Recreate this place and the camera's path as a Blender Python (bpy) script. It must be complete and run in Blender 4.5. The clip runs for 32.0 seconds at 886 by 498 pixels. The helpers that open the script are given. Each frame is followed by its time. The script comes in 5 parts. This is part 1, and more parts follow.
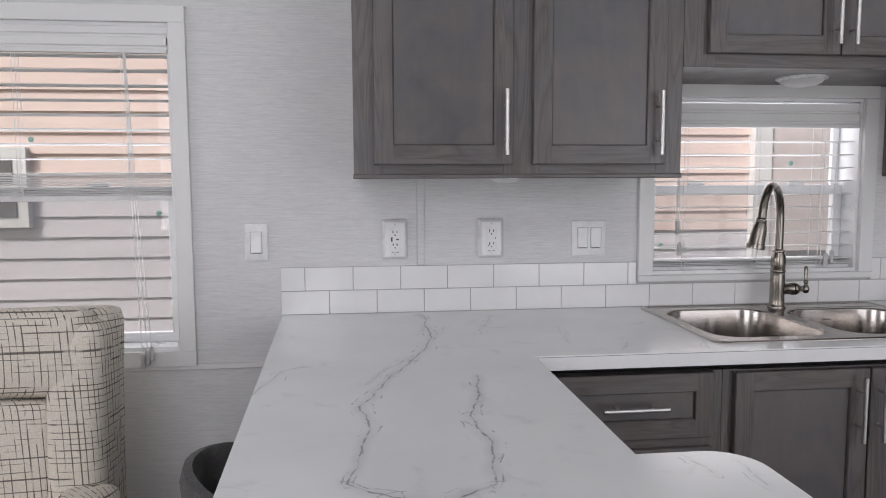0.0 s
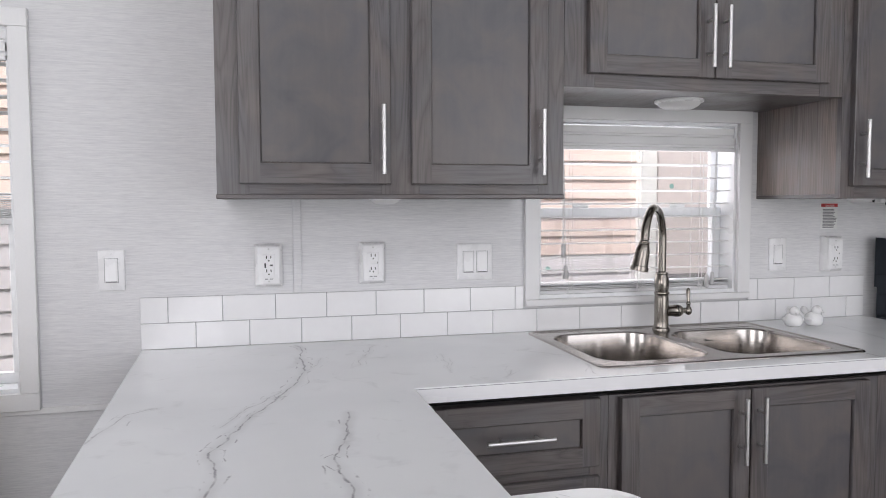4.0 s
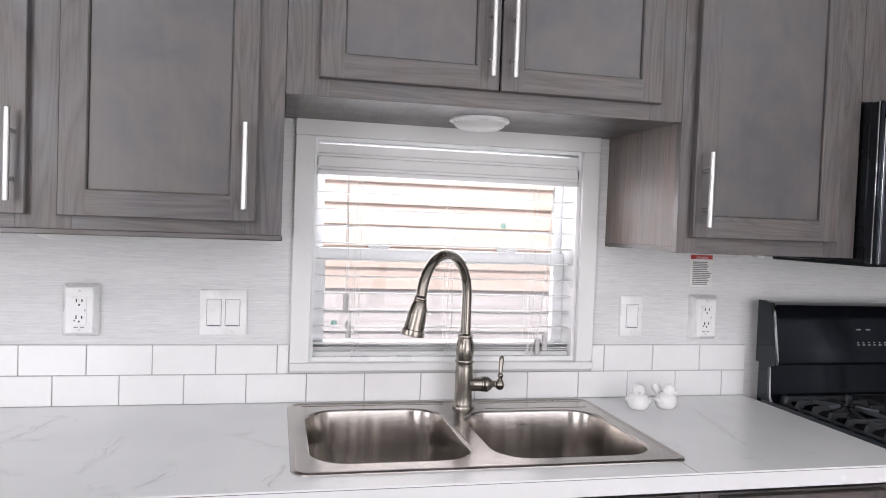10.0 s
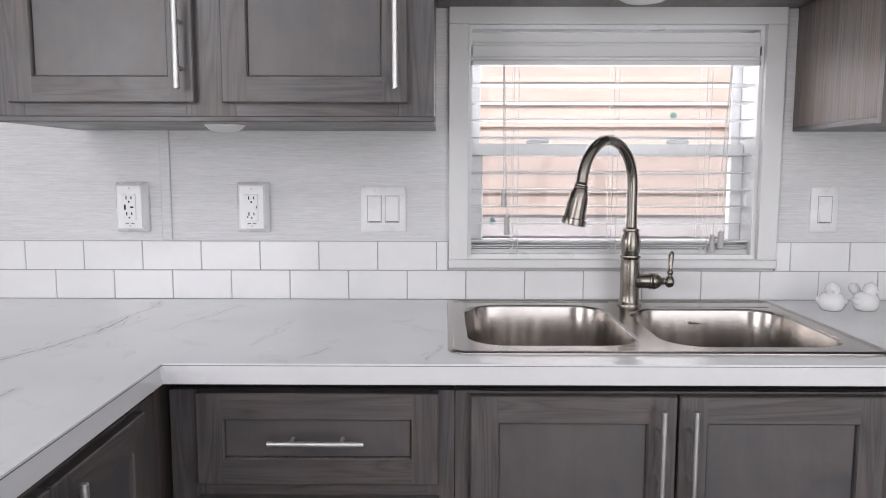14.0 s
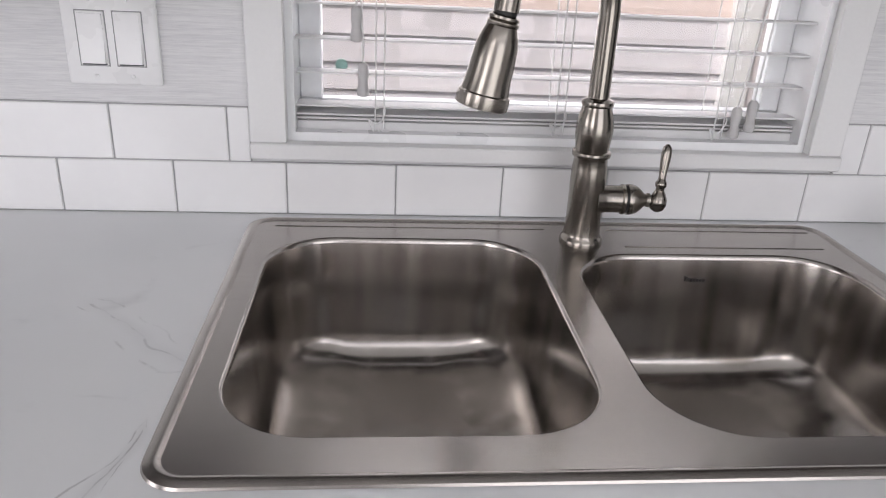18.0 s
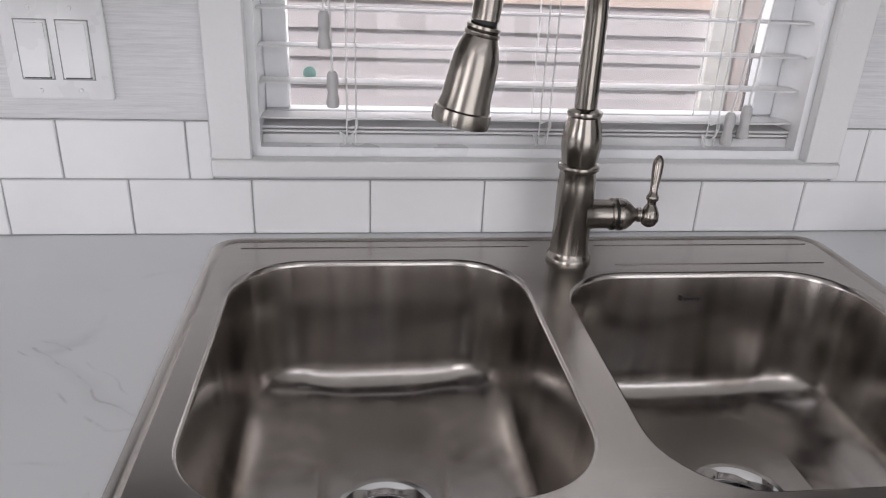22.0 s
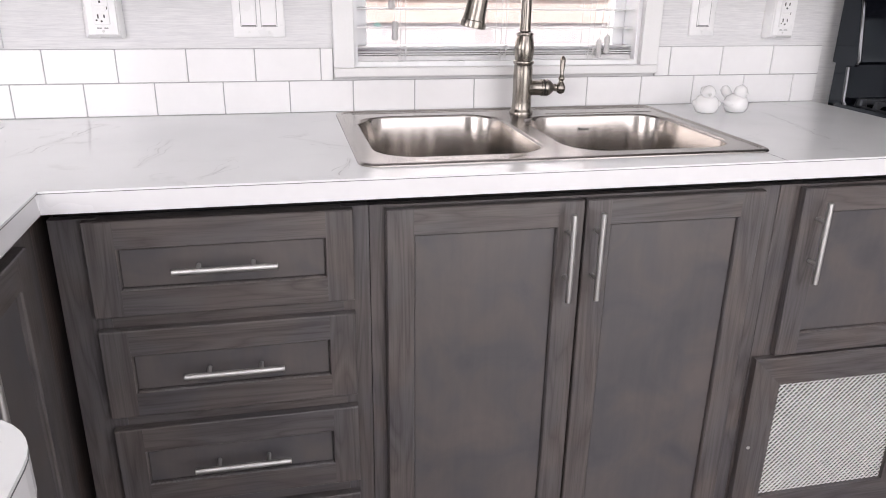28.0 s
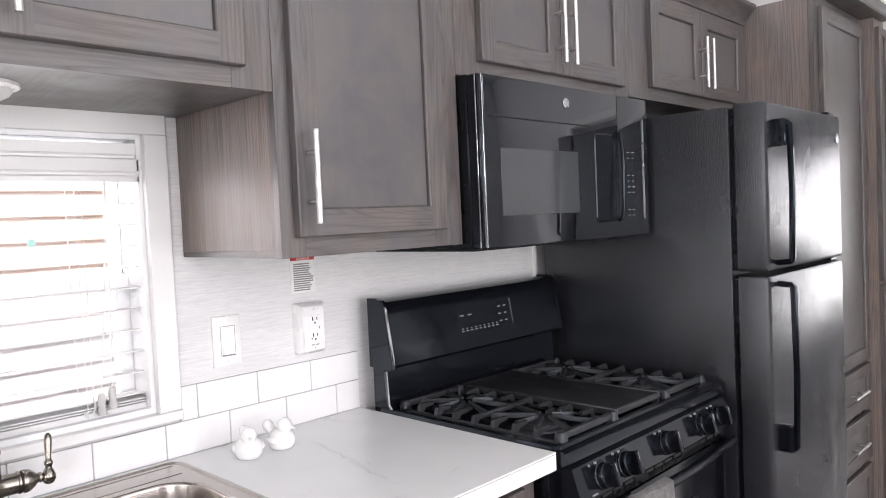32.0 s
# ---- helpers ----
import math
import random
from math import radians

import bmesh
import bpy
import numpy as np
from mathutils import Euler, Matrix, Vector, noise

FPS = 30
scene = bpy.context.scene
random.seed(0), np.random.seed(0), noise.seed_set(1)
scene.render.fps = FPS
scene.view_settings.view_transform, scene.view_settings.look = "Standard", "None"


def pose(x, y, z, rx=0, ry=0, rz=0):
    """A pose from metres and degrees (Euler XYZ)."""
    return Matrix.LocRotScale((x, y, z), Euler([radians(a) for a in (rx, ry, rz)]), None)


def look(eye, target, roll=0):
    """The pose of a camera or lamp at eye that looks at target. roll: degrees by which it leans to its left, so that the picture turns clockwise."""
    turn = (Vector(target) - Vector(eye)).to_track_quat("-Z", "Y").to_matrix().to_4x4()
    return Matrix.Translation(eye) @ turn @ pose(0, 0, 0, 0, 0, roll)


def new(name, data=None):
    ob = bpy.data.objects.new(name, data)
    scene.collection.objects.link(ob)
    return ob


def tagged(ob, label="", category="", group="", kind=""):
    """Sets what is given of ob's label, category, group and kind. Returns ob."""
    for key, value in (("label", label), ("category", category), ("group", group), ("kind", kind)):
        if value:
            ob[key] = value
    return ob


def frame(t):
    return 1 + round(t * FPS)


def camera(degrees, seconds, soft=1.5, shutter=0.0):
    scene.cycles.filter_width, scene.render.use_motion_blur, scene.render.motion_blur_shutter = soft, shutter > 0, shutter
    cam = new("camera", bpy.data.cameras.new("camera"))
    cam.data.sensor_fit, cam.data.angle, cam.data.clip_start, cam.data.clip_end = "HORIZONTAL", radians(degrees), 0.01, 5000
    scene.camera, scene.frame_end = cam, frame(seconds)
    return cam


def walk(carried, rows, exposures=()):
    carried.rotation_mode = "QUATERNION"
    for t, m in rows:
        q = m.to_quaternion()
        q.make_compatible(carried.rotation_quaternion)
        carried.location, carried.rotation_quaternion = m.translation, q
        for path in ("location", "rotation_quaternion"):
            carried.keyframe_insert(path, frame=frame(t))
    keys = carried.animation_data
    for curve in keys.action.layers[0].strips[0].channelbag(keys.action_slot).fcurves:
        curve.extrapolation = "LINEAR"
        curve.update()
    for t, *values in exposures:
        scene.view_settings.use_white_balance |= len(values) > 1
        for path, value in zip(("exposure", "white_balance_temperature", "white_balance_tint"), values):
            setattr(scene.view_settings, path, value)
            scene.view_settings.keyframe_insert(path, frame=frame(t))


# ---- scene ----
cam = camera(62.2, 32.0, 1.0)
PATH = [
    (0, (0.249, -2.385, 1.354), (0.479, -0.407, 1.161), -0.2),
    (0.5, (0.269, -2.394, 1.343), (0.568, -0.424, 1.161), -0.1),
    (1, (0.316, -2.403, 1.346), (0.692, -0.447, 1.165), 0.0),
    (1.5, (0.363, -2.41, 1.347), (0.804, -0.466, 1.176), 0.2),
    (2, (0.42, -2.425, 1.343), (0.887, -0.487, 1.188), 0.2),
    (2.5, (0.427, -2.424, 1.338), (0.9, -0.486, 1.204), 0.2),
    (4.5, (0.286, -2.221, 1.335), (0.797, -0.291, 1.23), -0.5),
    (5, (0.248, -2.185, 1.342), (0.796, -0.262, 1.289), -0.6),
    (5.5, (0.231, -2.168, 1.373), (0.797, -0.25, 1.415), -0.8),
    (6, (0.236, -2.16, 1.443), (0.792, -0.246, 1.598), -1.0),
    (6.5, (0.25, -2.143, 1.455), (0.819, -0.237, 1.669), -0.9),
    (7, (0.299, -2.177, 1.43), (0.914, -0.288, 1.662), -0.8),
    (7.5, (0.469, -2.301, 1.412), (1.189, -0.446, 1.615), -0.4),
    (8, (0.596, -2.363, 1.379), (1.437, -0.555, 1.538), 0.1),
    (8.2, (0.653, -2.362, 1.358), (1.505, -0.559, 1.517), 0.2),
    (8.5, (0.69, -2.33, 1.391), (1.568, -0.536, 1.497), 0.7),
    (9, (0.846, -2.183, 1.405), (1.645, -0.352, 1.485), 1.3),
    (9.5, (0.979, -2.057, 1.403), (1.614, -0.161, 1.426), 1.8),
    (10, (1.15, -1.965, 1.398), (1.591, -0.015, 1.333), 2.1),
    (10.5, (1.245, -1.862, 1.333), (1.496, 0.109, 1.103), 2.0),
    (11, (1.23, -1.796, 1.267), (1.393, 0.176, 0.974), 1.3),
    (11.5, (1.218, -1.768, 1.255), (1.336, 0.194, 0.887), 0.9),
    (12, (1.212, -1.763, 1.254), (1.309, 0.193, 0.847), 0.6),
    (12.5, (1.196, -1.767, 1.255), (1.268, 0.187, 0.835), 0.4),
    (13, (1.186, -1.841, 1.258), (1.22, 0.119, 0.862), 0.2),
    (13.5, (1.181, -1.915, 1.258), (1.173, 0.06, 0.942), 0.1),
    (15.5, (1.202, -1.775, 1.274), (1.222, 0.225, 1.232), 0.3),
    (16, (1.223, -1.581, 1.286), (1.312, 0.403, 1.053), 0.5),
    (16.5, (1.302, -1.394, 1.318), (1.402, 0.56, 0.906), 1.1),
    (17, (1.376, -1.256, 1.332), (1.479, 0.669, 0.802), 1.6),
    (17.5, (1.381, -1.183, 1.302), (1.497, 0.7, 0.638), 2.1),
    (18, (1.363, -1.009, 1.293), (1.545, 0.822, 0.511), 2.9),
    (18.5, (1.361, -0.892, 1.292), (1.631, 0.882, 0.408), 3.6),
    (19, (1.376, -0.875, 1.292), (1.723, 0.846, 0.334), 4.3),
    (19.5, (1.397, -0.899, 1.31), (1.799, 0.811, 0.354), 4.5),
    (20, (1.399, -0.912, 1.316), (1.822, 0.808, 0.386), 4.4),
    (20.5, (1.393, -0.894, 1.324), (1.79, 0.876, 0.482), 3.7),
    (21, (1.376, -0.886, 1.359), (1.734, 0.92, 0.576), 3.3),
    (21.5, (1.37, -0.897, 1.351), (1.671, 0.926, 0.584), 3.0),
    (22, (1.373, -0.934, 1.304), (1.604, 0.883, 0.499), 2.5),
    (22.5, (1.423, -1.135, 1.213), (1.577, 0.673, 0.37), 1.5),
    (23, (1.412, -1.275, 1.19), (1.565, 0.51, 0.301), 0.9),
    (23.5, (1.29, -1.41, 1.199), (1.506, 0.362, 0.297), 0.6),
    (24, (1.227, -1.525, 1.212), (1.566, 0.237, 0.329), 0.8),
    (24.5, (1.211, -1.724, 1.208), (1.683, 0.033, 0.376), 1.7),
    (25, (1.083, -1.836, 1.214), (1.512, -0.064, 0.393), 1.2),
    (25.5, (0.929, -1.827, 1.213), (1.301, -0.033, 0.411), 0.9),
    (27.5, (0.969, -1.854, 1.239), (1.319, -0.02, 0.521), 1.2),
    (28, (1.055, -1.845, 1.237), (1.466, -0.017, 0.538), 0.9),
    (28.5, (1.133, -1.735, 1.225), (1.718, 0.057, 0.557), 1.2),
    (29, (1.182, -1.519, 1.261), (2.043, 0.186, 0.665), 1.8),
    (29.5, (1.249, -1.485, 1.305), (2.37, 0.093, 0.803), 1.1),
    (30, (1.32, -1.502, 1.339), (2.646, -0.066, 0.916), 1.4),
    (30.5, (1.327, -1.511, 1.338), (2.772, -0.173, 0.989), 0.8),
    (31, (1.331, -1.508, 1.343), (2.83, -0.213, 1.063), -0.1),
    (31.5, (1.316, -1.52, 1.37), (2.811, -0.204, 1.186), -1.5),
    (32, (1.31, -1.55, 1.413), (2.74, -0.153, 1.331), -2.6),
]
EXPOSURES = [(0, -0.82, 6500, 10), (1, -0.74, 6500, 10), (2, -0.4, 6450, 10), (4.5, -0.4, 6450, 10), (6, -0.46, 6700, 11), (7, -0.52, 6650, 11), (8, -0.3, 6600, 11), (9, 0, 6550, 11), (10, -0.02, 6550, 11), (12, -0.3, 6500, 11), (13.5, -0.33, 6500, 10), (16, -0.36, 6500, 10), (18, -0.38, 6550, 11), (20, -0.1, 6550, 10), (22, -0.5, 6500, 11), (23, -0.12, 6500, 10), (24, 0.4, 6550, 12), (25, 0.74, 6500, 12), (26.3, 0.42, 6600, 12.5), (27.5, 0.22, 6700, 13), (28, 0.17, 6700, 13), (29, 0.22, 6900, 14.5), (30, 0.3, 6550, 11), (31, 0.34, 6500, 11), (32, 0.54, 6650, 12)]
walk(cam, [(t, look(eye, target, roll)) for t, eye, target, roll in PATH], EXPOSURES)

# ---- world, sun and window light ----
world = bpy.data.worlds.new("world")
scene.world = world
world.use_nodes = True
wn = world.node_tree.nodes
sky = wn.new("ShaderNodeTexSky")
sky.sky_type, sky.sun_disc, sky.sun_elevation, sky.sun_rotation = "NISHITA", False, radians(48), radians(229)
sky.air_density, sky.dust_density, sky.ozone_density = 1.0, 7.0, 0.6
wn["Background"].inputs["Strength"].default_value = 0.15
world.node_tree.links.new(sky.outputs["Color"], wn["Background"].inputs["Color"])
sun = new("sun", bpy.data.lights.new("sun", "SUN"))
sun.data.energy, sun.data.angle, sun.data.color = 4.6, radians(6), (1.0, 0.97, 0.96)
sun.matrix_world = look((-7, -6, 9), (0, 0, 0))


def window_light(x, y, z, tx, ty, tz, w, h, watts, color=(1.0, 0.985, 1.04)):
    """Daylight entering through one of the openings."""
    lamp = new("window_light", bpy.data.lights.new("window_light", "AREA"))
    lamp.data.shape, lamp.data.size, lamp.data.size_y = "RECTANGLE", w, h
    lamp.data.energy, lamp.data.color = watts, color
    lamp.matrix_world = look((x, y, z), (tx, ty, tz))


window_light(2.6, -3.44, 1.2, 2.6, 0, 1.1, 2.2, 1.9, 44)
window_light(-0.6, -3.44, 1.55, -0.6, 0, 1.4, 1.4, 1.2, 33)
for hx, watts in ((-0.4, 12), (1.6, 6), (3.6, 8)):
    window_light(hx, -3.44, 2.78, hx, 0, 1.3, 1.5, 0.4, watts)
window_light(-2.99, -1.75, 1.5, 0, -1.75, 1.3, 1.5, 1.0, 26)
window_light(7.55, -1.6, 1.35, 0, -1.6, 1.3, 1.3, 1.1, 18)
window_light(1.645, 0.135, 2.83, 1.645, -3, 2.0, 0.8, 0.5, 7)
window_light(3.85, 0.135, 2.83, 3.85, -3, 2.0, 0.8, 0.5, 7)
window_light(-0.8, 0.16, 1.05, -0.8, -3, 0.6, 0.9, 0.9, 8)
window_light(1.617, 0.2, 1.36, 1.617, -3, 0.2, 0.72, 0.55, 5)

# ---- materials ----
def node_mat(name, rough=0.5, metal=0.0):
    m = bpy.data.materials.new(name)
    m.use_nodes = True
    n, k = m.node_tree.nodes, m.node_tree.links
    b = n["Principled BSDF"]
    b.inputs["Roughness"].default_value, b.inputs["Metallic"].default_value = rough, metal
    return m, n, k, b


def coords(n, k, scale, spin=0.0, shuffle=False):
    """Metric object coordinates, stretched; shuffled from object to object where wanted."""
    tc, mp = n.new("ShaderNodeTexCoord"), n.new("ShaderNodeMapping")
    mp.inputs["Scale"].default_value, mp.inputs["Rotation"].default_value = scale, (0, 0, spin)
    k.new(tc.outputs["Object"], mp.inputs["Vector"])
    if shuffle:
        info, mul = n.new("ShaderNodeObjectInfo"), n.new("ShaderNodeMath")
        mul.operation = "MULTIPLY"
        mul.inputs[1].default_value = 57.0
        k.new(info.outputs["Random"], mul.inputs[0])
        k.new(mul.outputs[0], mp.inputs["Location"])
    return mp.outputs["Vector"]


def noise_tex(n, k, vec, scale, detail=3.0, distort=0.0, rough=0.55):
    t = n.new("ShaderNodeTexNoise")
    t.inputs["Scale"].default_value, t.inputs["Detail"].default_value = scale, detail
    t.inputs["Distortion"].default_value, t.inputs["Roughness"].default_value = distort, rough
    k.new(vec, t.inputs["Vector"])
    return t.outputs["Fac"]


def ramp(n, k, fac, stops):
    r = n.new("ShaderNodeValToRGB")
    e = r.color_ramp.elements
    while len(e) < len(stops):
        e.new(0.5)
    for s, (p, c) in zip(e, stops):
        s.position, s.color = p, (*c, 1)
    k.new(fac, r.inputs["Fac"])
    return r.outputs["Color"]


def mix(n, k, kind, fac, a, b):
    m = n.new("ShaderNodeMix")
    m.data_type, m.blend_type = "RGBA", kind
    for v, s in ((fac, m.inputs[0]), (a, m.inputs[6]), (b, m.inputs[7])):
        if isinstance(v, (int, float)):
            s.default_value = v
        elif isinstance(v, tuple):
            s.default_value = (*v, 1)
        else:
            k.new(v, s)
    return m.outputs[2]


def bump(n, k, b, height, strength, dist):
    u = n.new("ShaderNodeBump")
    u.inputs["Strength"].default_value, u.inputs["Distance"].default_value = strength, dist
    k.new(height, u.inputs["Height"])
    k.new(u.outputs["Normal"], b.inputs["Normal"])


def spread(n, k, fac, lo, hi, sock):
    r = n.new("ShaderNodeMapRange")
    r.inputs["To Min"].default_value, r.inputs["To Max"].default_value = lo, hi
    r.inputs["From Min"].default_value, r.inputs["From Max"].default_value = 0.3, 0.7
    k.new(fac, r.inputs["Value"])
    k.new(r.outputs[0], sock)


def plain(name, color, rough=0.5, metal=0.0, vary=0.06, scale=9.0, fine=120.0, relief=0.0, stretch=(1, 1, 1), coat=0.0, gloss=0.06, shine=0.5, sheen=(1, 1, 1)):
    """A surface with a broad and a fine variation of tone and gloss, and fine relief."""
    m, n, k, b = node_mat(name, rough, metal)
    v = coords(n, k, stretch)
    broad, grain = noise_tex(n, k, v, scale, 3), noise_tex(n, k, v, fine, 2)
    lo, hi = tuple(c * (1 - vary) for c in color), tuple(min(1, c * (1 + vary)) for c in color)
    base = ramp(n, k, broad, ((0.3, lo), (0.7, hi)))
    base = mix(n, k, "MULTIPLY", 1.0, base, ramp(n, k, grain, ((0.3, (1 - vary,) * 3), (0.7, (1, 1, 1)))))
    k.new(base, b.inputs["Base Color"])
    spread(n, k, broad, max(0.02, rough - gloss), min(1, rough + gloss), b.inputs["Roughness"])
    b.inputs["Coat Weight"].default_value, b.inputs["Specular IOR Level"].default_value = coat, shine
    b.inputs["Specular Tint"].default_value = (*sheen, 1)
    if relief:
        bump(n, k, b, grain, 0.5, relief)
    return m


def wood(name, axis, dark, mid, light, rough=0.35, shuffle=True, straight=False):
    """Stained oak with its grain along one axis (0, 1 or 2)."""
    m, n, k, b = node_mat(name, rough)
    s = [1.0, 1.0, 1.0]
    s[axis] = 0.02 if straight else 0.085
    v = coords(n, k, tuple(s), 0, shuffle)
    figure = noise_tex(n, k, v, 46 if straight else 15, 2, 0.2 if straight else 0.8)
    s2 = [1.0, 1.0, 1.0]
    s2[axis] = 0.03
    pores = noise_tex(n, k, coords(n, k, tuple(s2), 0, shuffle), 330, 2, 0.2)
    blotch = noise_tex(n, k, coords(n, k, (1, 1, 1), 0, shuffle), 7, 3, 0.6)
    wave = n.new("ShaderNodeMath")
    wave.operation = "PINGPONG"
    wave.inputs[1].default_value = 0.055
    k.new(figure, wave.inputs[0])
    rings = n.new("ShaderNodeMath")
    rings.operation = "MULTIPLY"
    rings.inputs[1].default_value = 17.0
    k.new(wave.outputs[0], rings.inputs[0])
    base = ramp(n, k, rings.outputs[0], ((0.0, tuple(c * 0.84 for c in dark)), (0.14, dark), (0.42, mid), (0.8, light)))
    base = mix(n, k, "MULTIPLY", 0.42, base, ramp(n, k, pores, ((0.36, (0.5, 0.48, 0.46)), (0.52, (1, 1, 1)))))
    base = mix(n, k, "MULTIPLY", 1.0, base, ramp(n, k, blotch, ((0.3, (0.87, 0.91, 0.99)), (0.46, (0.98, 1.0, 1.02)), (0.56, (1.03, 1.0, 0.98)), (0.72, (1.18, 1.11, 1.05)))))
    k.new(base, b.inputs["Base Color"])
    spread(n, k, blotch, rough - 0.06, rough + 0.1, b.inputs["Roughness"])
    b.inputs["Specular IOR Level"].default_value = 0.65
    bump(n, k, b, pores, 0.25, 0.0006)
    return m


WOOD = ((0.087, 0.076, 0.075), (0.1, 0.089, 0.088), (0.113, 0.102, 0.101))
wood_z, wood_x, wood_y = (wood("stained_oak_" + a, i, *WOOD) for a, i in (("upright", 2), ("across", 0), ("deep", 1)))
wood_side = wood("stained_oak_side", 2, (0.16, 0.13, 0.117), (0.19, 0.158, 0.145), (0.22, 0.187, 0.173), 0.45, True, True)


def panel_stain():
    m, n, k, b = node_mat("stained_panel", 0.38)
    v = coords(n, k, (1, 1, 1), 0, True)
    cloud, fine = noise_tex(n, k, v, 8, 5, 0.8), noise_tex(n, k, coords(n, k, (1, 1, 0.12), 0, True), 60, 3, 0.4)
    base = ramp(n, k, cloud, ((0.28, (0.074, 0.073, 0.08)), (0.44, (0.092, 0.087, 0.091)), (0.55, (0.104, 0.094, 0.093)), (0.74, (0.124, 0.107, 0.102))))
    base = mix(n, k, "MULTIPLY", 0.5, base, ramp(n, k, fine, ((0.3, (0.85, 0.85, 0.86)), (0.7, (1.05, 1.04, 1.03)))))
    k.new(base, b.inputs["Base Color"])
    spread(n, k, cloud, 0.28, 0.4, b.inputs["Roughness"])
    b.inputs["Specular IOR Level"].default_value = 0.7
    bump(n, k, b, fine, 0.15, 0.0004)
    return m


stain = panel_stain()


def grasscloth():
    m, n, k, b = node_mat("grasscloth_wallpaper", 0.62)
    v = coords(n, k, (1, 1, 17))
    thread, slub = noise_tex(n, k, v, 22, 4, 0.0, 0.7), noise_tex(n, k, coords(n, k, (1, 1, 30)), 6.5, 3)
    tone = noise_tex(n, k, coords(n, k, (1, 1, 1)), 1.5, 2)
    base = ramp(n, k, thread, ((0.3, (0.655, 0.655, 0.664)), (0.5, (0.737, 0.737, 0.743)), (0.72, (0.8, 0.8, 0.802))))
    base = mix(n, k, "MULTIPLY", 0.8, base, ramp(n, k, slub, ((0.34, (0.9, 0.9, 0.91)), (0.58, (1, 1, 1)))))
    base = mix(n, k, "MULTIPLY", 0.5, base, ramp(n, k, tone, ((0.3, (0.95, 0.95, 0.955)), (0.7, (1, 1, 1)))))
    k.new(base, b.inputs["Base Color"])
    bump(n, k, b, thread, 0.4, 0.0014)
    return m


wallpaper = grasscloth()
trim_white = plain("white_trim", (0.8, 0.8, 0.8), 0.38, 0, 0.02, 5, 180)
vinyl = plain("white_vinyl", (0.82, 0.83, 0.84), 0.3, 0, 0.02, 6, 90)
ceiling_white = plain("ceiling_paint", (0.82, 0.82, 0.81), 0.8, 0, 0.02, 3, 160, 0.0006)
gap_grey = plain("switch_gap", (0.33, 0.33, 0.335), 0.6)
tile_white = plain("glazed_tile", (0.87, 0.87, 0.875), 0.09, 0, 0.015, 11, 40, 0.0004, gloss=0.03)
grout = plain("grey_grout", (0.43, 0.43, 0.435), 0.9, 0, 0.1, 20, 300)
plate_white = plain("white_plastic", (0.87, 0.87, 0.875), 0.28, 0, 0.015, 14, 90)
ink = plain("black_ink", (0.02, 0.02, 0.02), 0.5)
red_ink = plain("red_ink", (0.45, 0.03, 0.03), 0.5)
print_grey = plain("grey_print", (0.22, 0.22, 0.23), 0.5)
paper = plain("paper_label", (0.78, 0.78, 0.77), 0.55)
ceramic = plain("white_ceramic", (0.85, 0.85, 0.85), 0.14, 0, 0.015)
tassel_mat = plain("grey_plastic_tassel", (0.55, 0.54, 0.54), 0.4)
cord = plain("white_cord", (0.8, 0.8, 0.8), 0.6)
black_gloss = plain("black_enamel", (0.005, 0.0055, 0.008), 0.1, 0, 0.1, 8, 60, 0.0, gloss=0.03, shine=0.42, sheen=(0.72, 0.86, 1.0))
bead_gloss = plain("polished_black_bead", (0.13, 0.134, 0.142), 0.14, 1.0, 0.05)
black_glass = plain("black_glass", (0.007, 0.0075, 0.01), 0.04, 0, 0.05, gloss=0.015, shine=0.95, sheen=(0.85, 0.92, 1.0))
black_satin = plain("black_satin_plastic", (0.006, 0.006, 0.007), 0.28, 0, 0.1, 12, 200, shine=0.26, sheen=(0.75, 0.87, 1.0))
cast_iron = plain("cast_iron", (0.03, 0.031, 0.034), 0.42, 0, 0.15, 30, 260, 0.0008, shine=0.5, sheen=(0.78, 0.88, 1.0))
griddle_mat = plain("griddle_coating", (0.02, 0.0205, 0.022), 0.42, 0, 0.12, 14, 240, 0.0003, shine=0.3, sheen=(0.78, 0.88, 1.0))
# near-black for openings, and for the shade painted in under the worktop
dark_void = plain("gap_and_shade_black", (0.012, 0.011, 0.011), 0.8)
chrome = plain("polished_chrome", (0.78, 0.78, 0.79), 0.08, 1, 0.02)
handle_steel = plain("brushed_steel_bar", (0.66, 0.655, 0.65), 0.42, 1, 0.04, 8, 300)
nickel = plain("brushed_nickel", (0.31, 0.285, 0.255), 0.22, 1, 0.07, 20, 240, 0.00012, (1, 1, 0.15))
seam_dark = plain("laminate_seam", (0.1, 0.1, 0.11), 0.5)
badge_mat = plain("silver_badge", (0.55, 0.57, 0.62), 0.25, 1)
edge_white = plain("laminate_edge", (0.76, 0.76, 0.775), 0.24, 0, 0.02, 5, 60)
screen_grey = plain("display_print", (0.3, 0.31, 0.33), 0.5)


def stainless():
    m, n, k, b = node_mat("brushed_stainless", 0.27, 1.0)
    brush = noise_tex(n, k, coords(n, k, (0.05, 1, 1)), 260, 3)
    haze = noise_tex(n, k, coords(n, k, (1, 1, 1)), 9, 3, 0.5)
    base = ramp(n, k, haze, ((0.3, (0.405, 0.378, 0.356)), (0.7, (0.45, 0.42, 0.396))))
    k.new(mix(n, k, "MULTIPLY", 0.5, base, ramp(n, k, brush, ((0.3, (0.82, 0.82, 0.82)), (0.7, (1, 1, 1))))), b.inputs["Base Color"])
    spread(n, k, haze, 0.23, 0.27, b.inputs["Roughness"])
    bump(n, k, b, brush, 0.1, 0.00015)
    return m


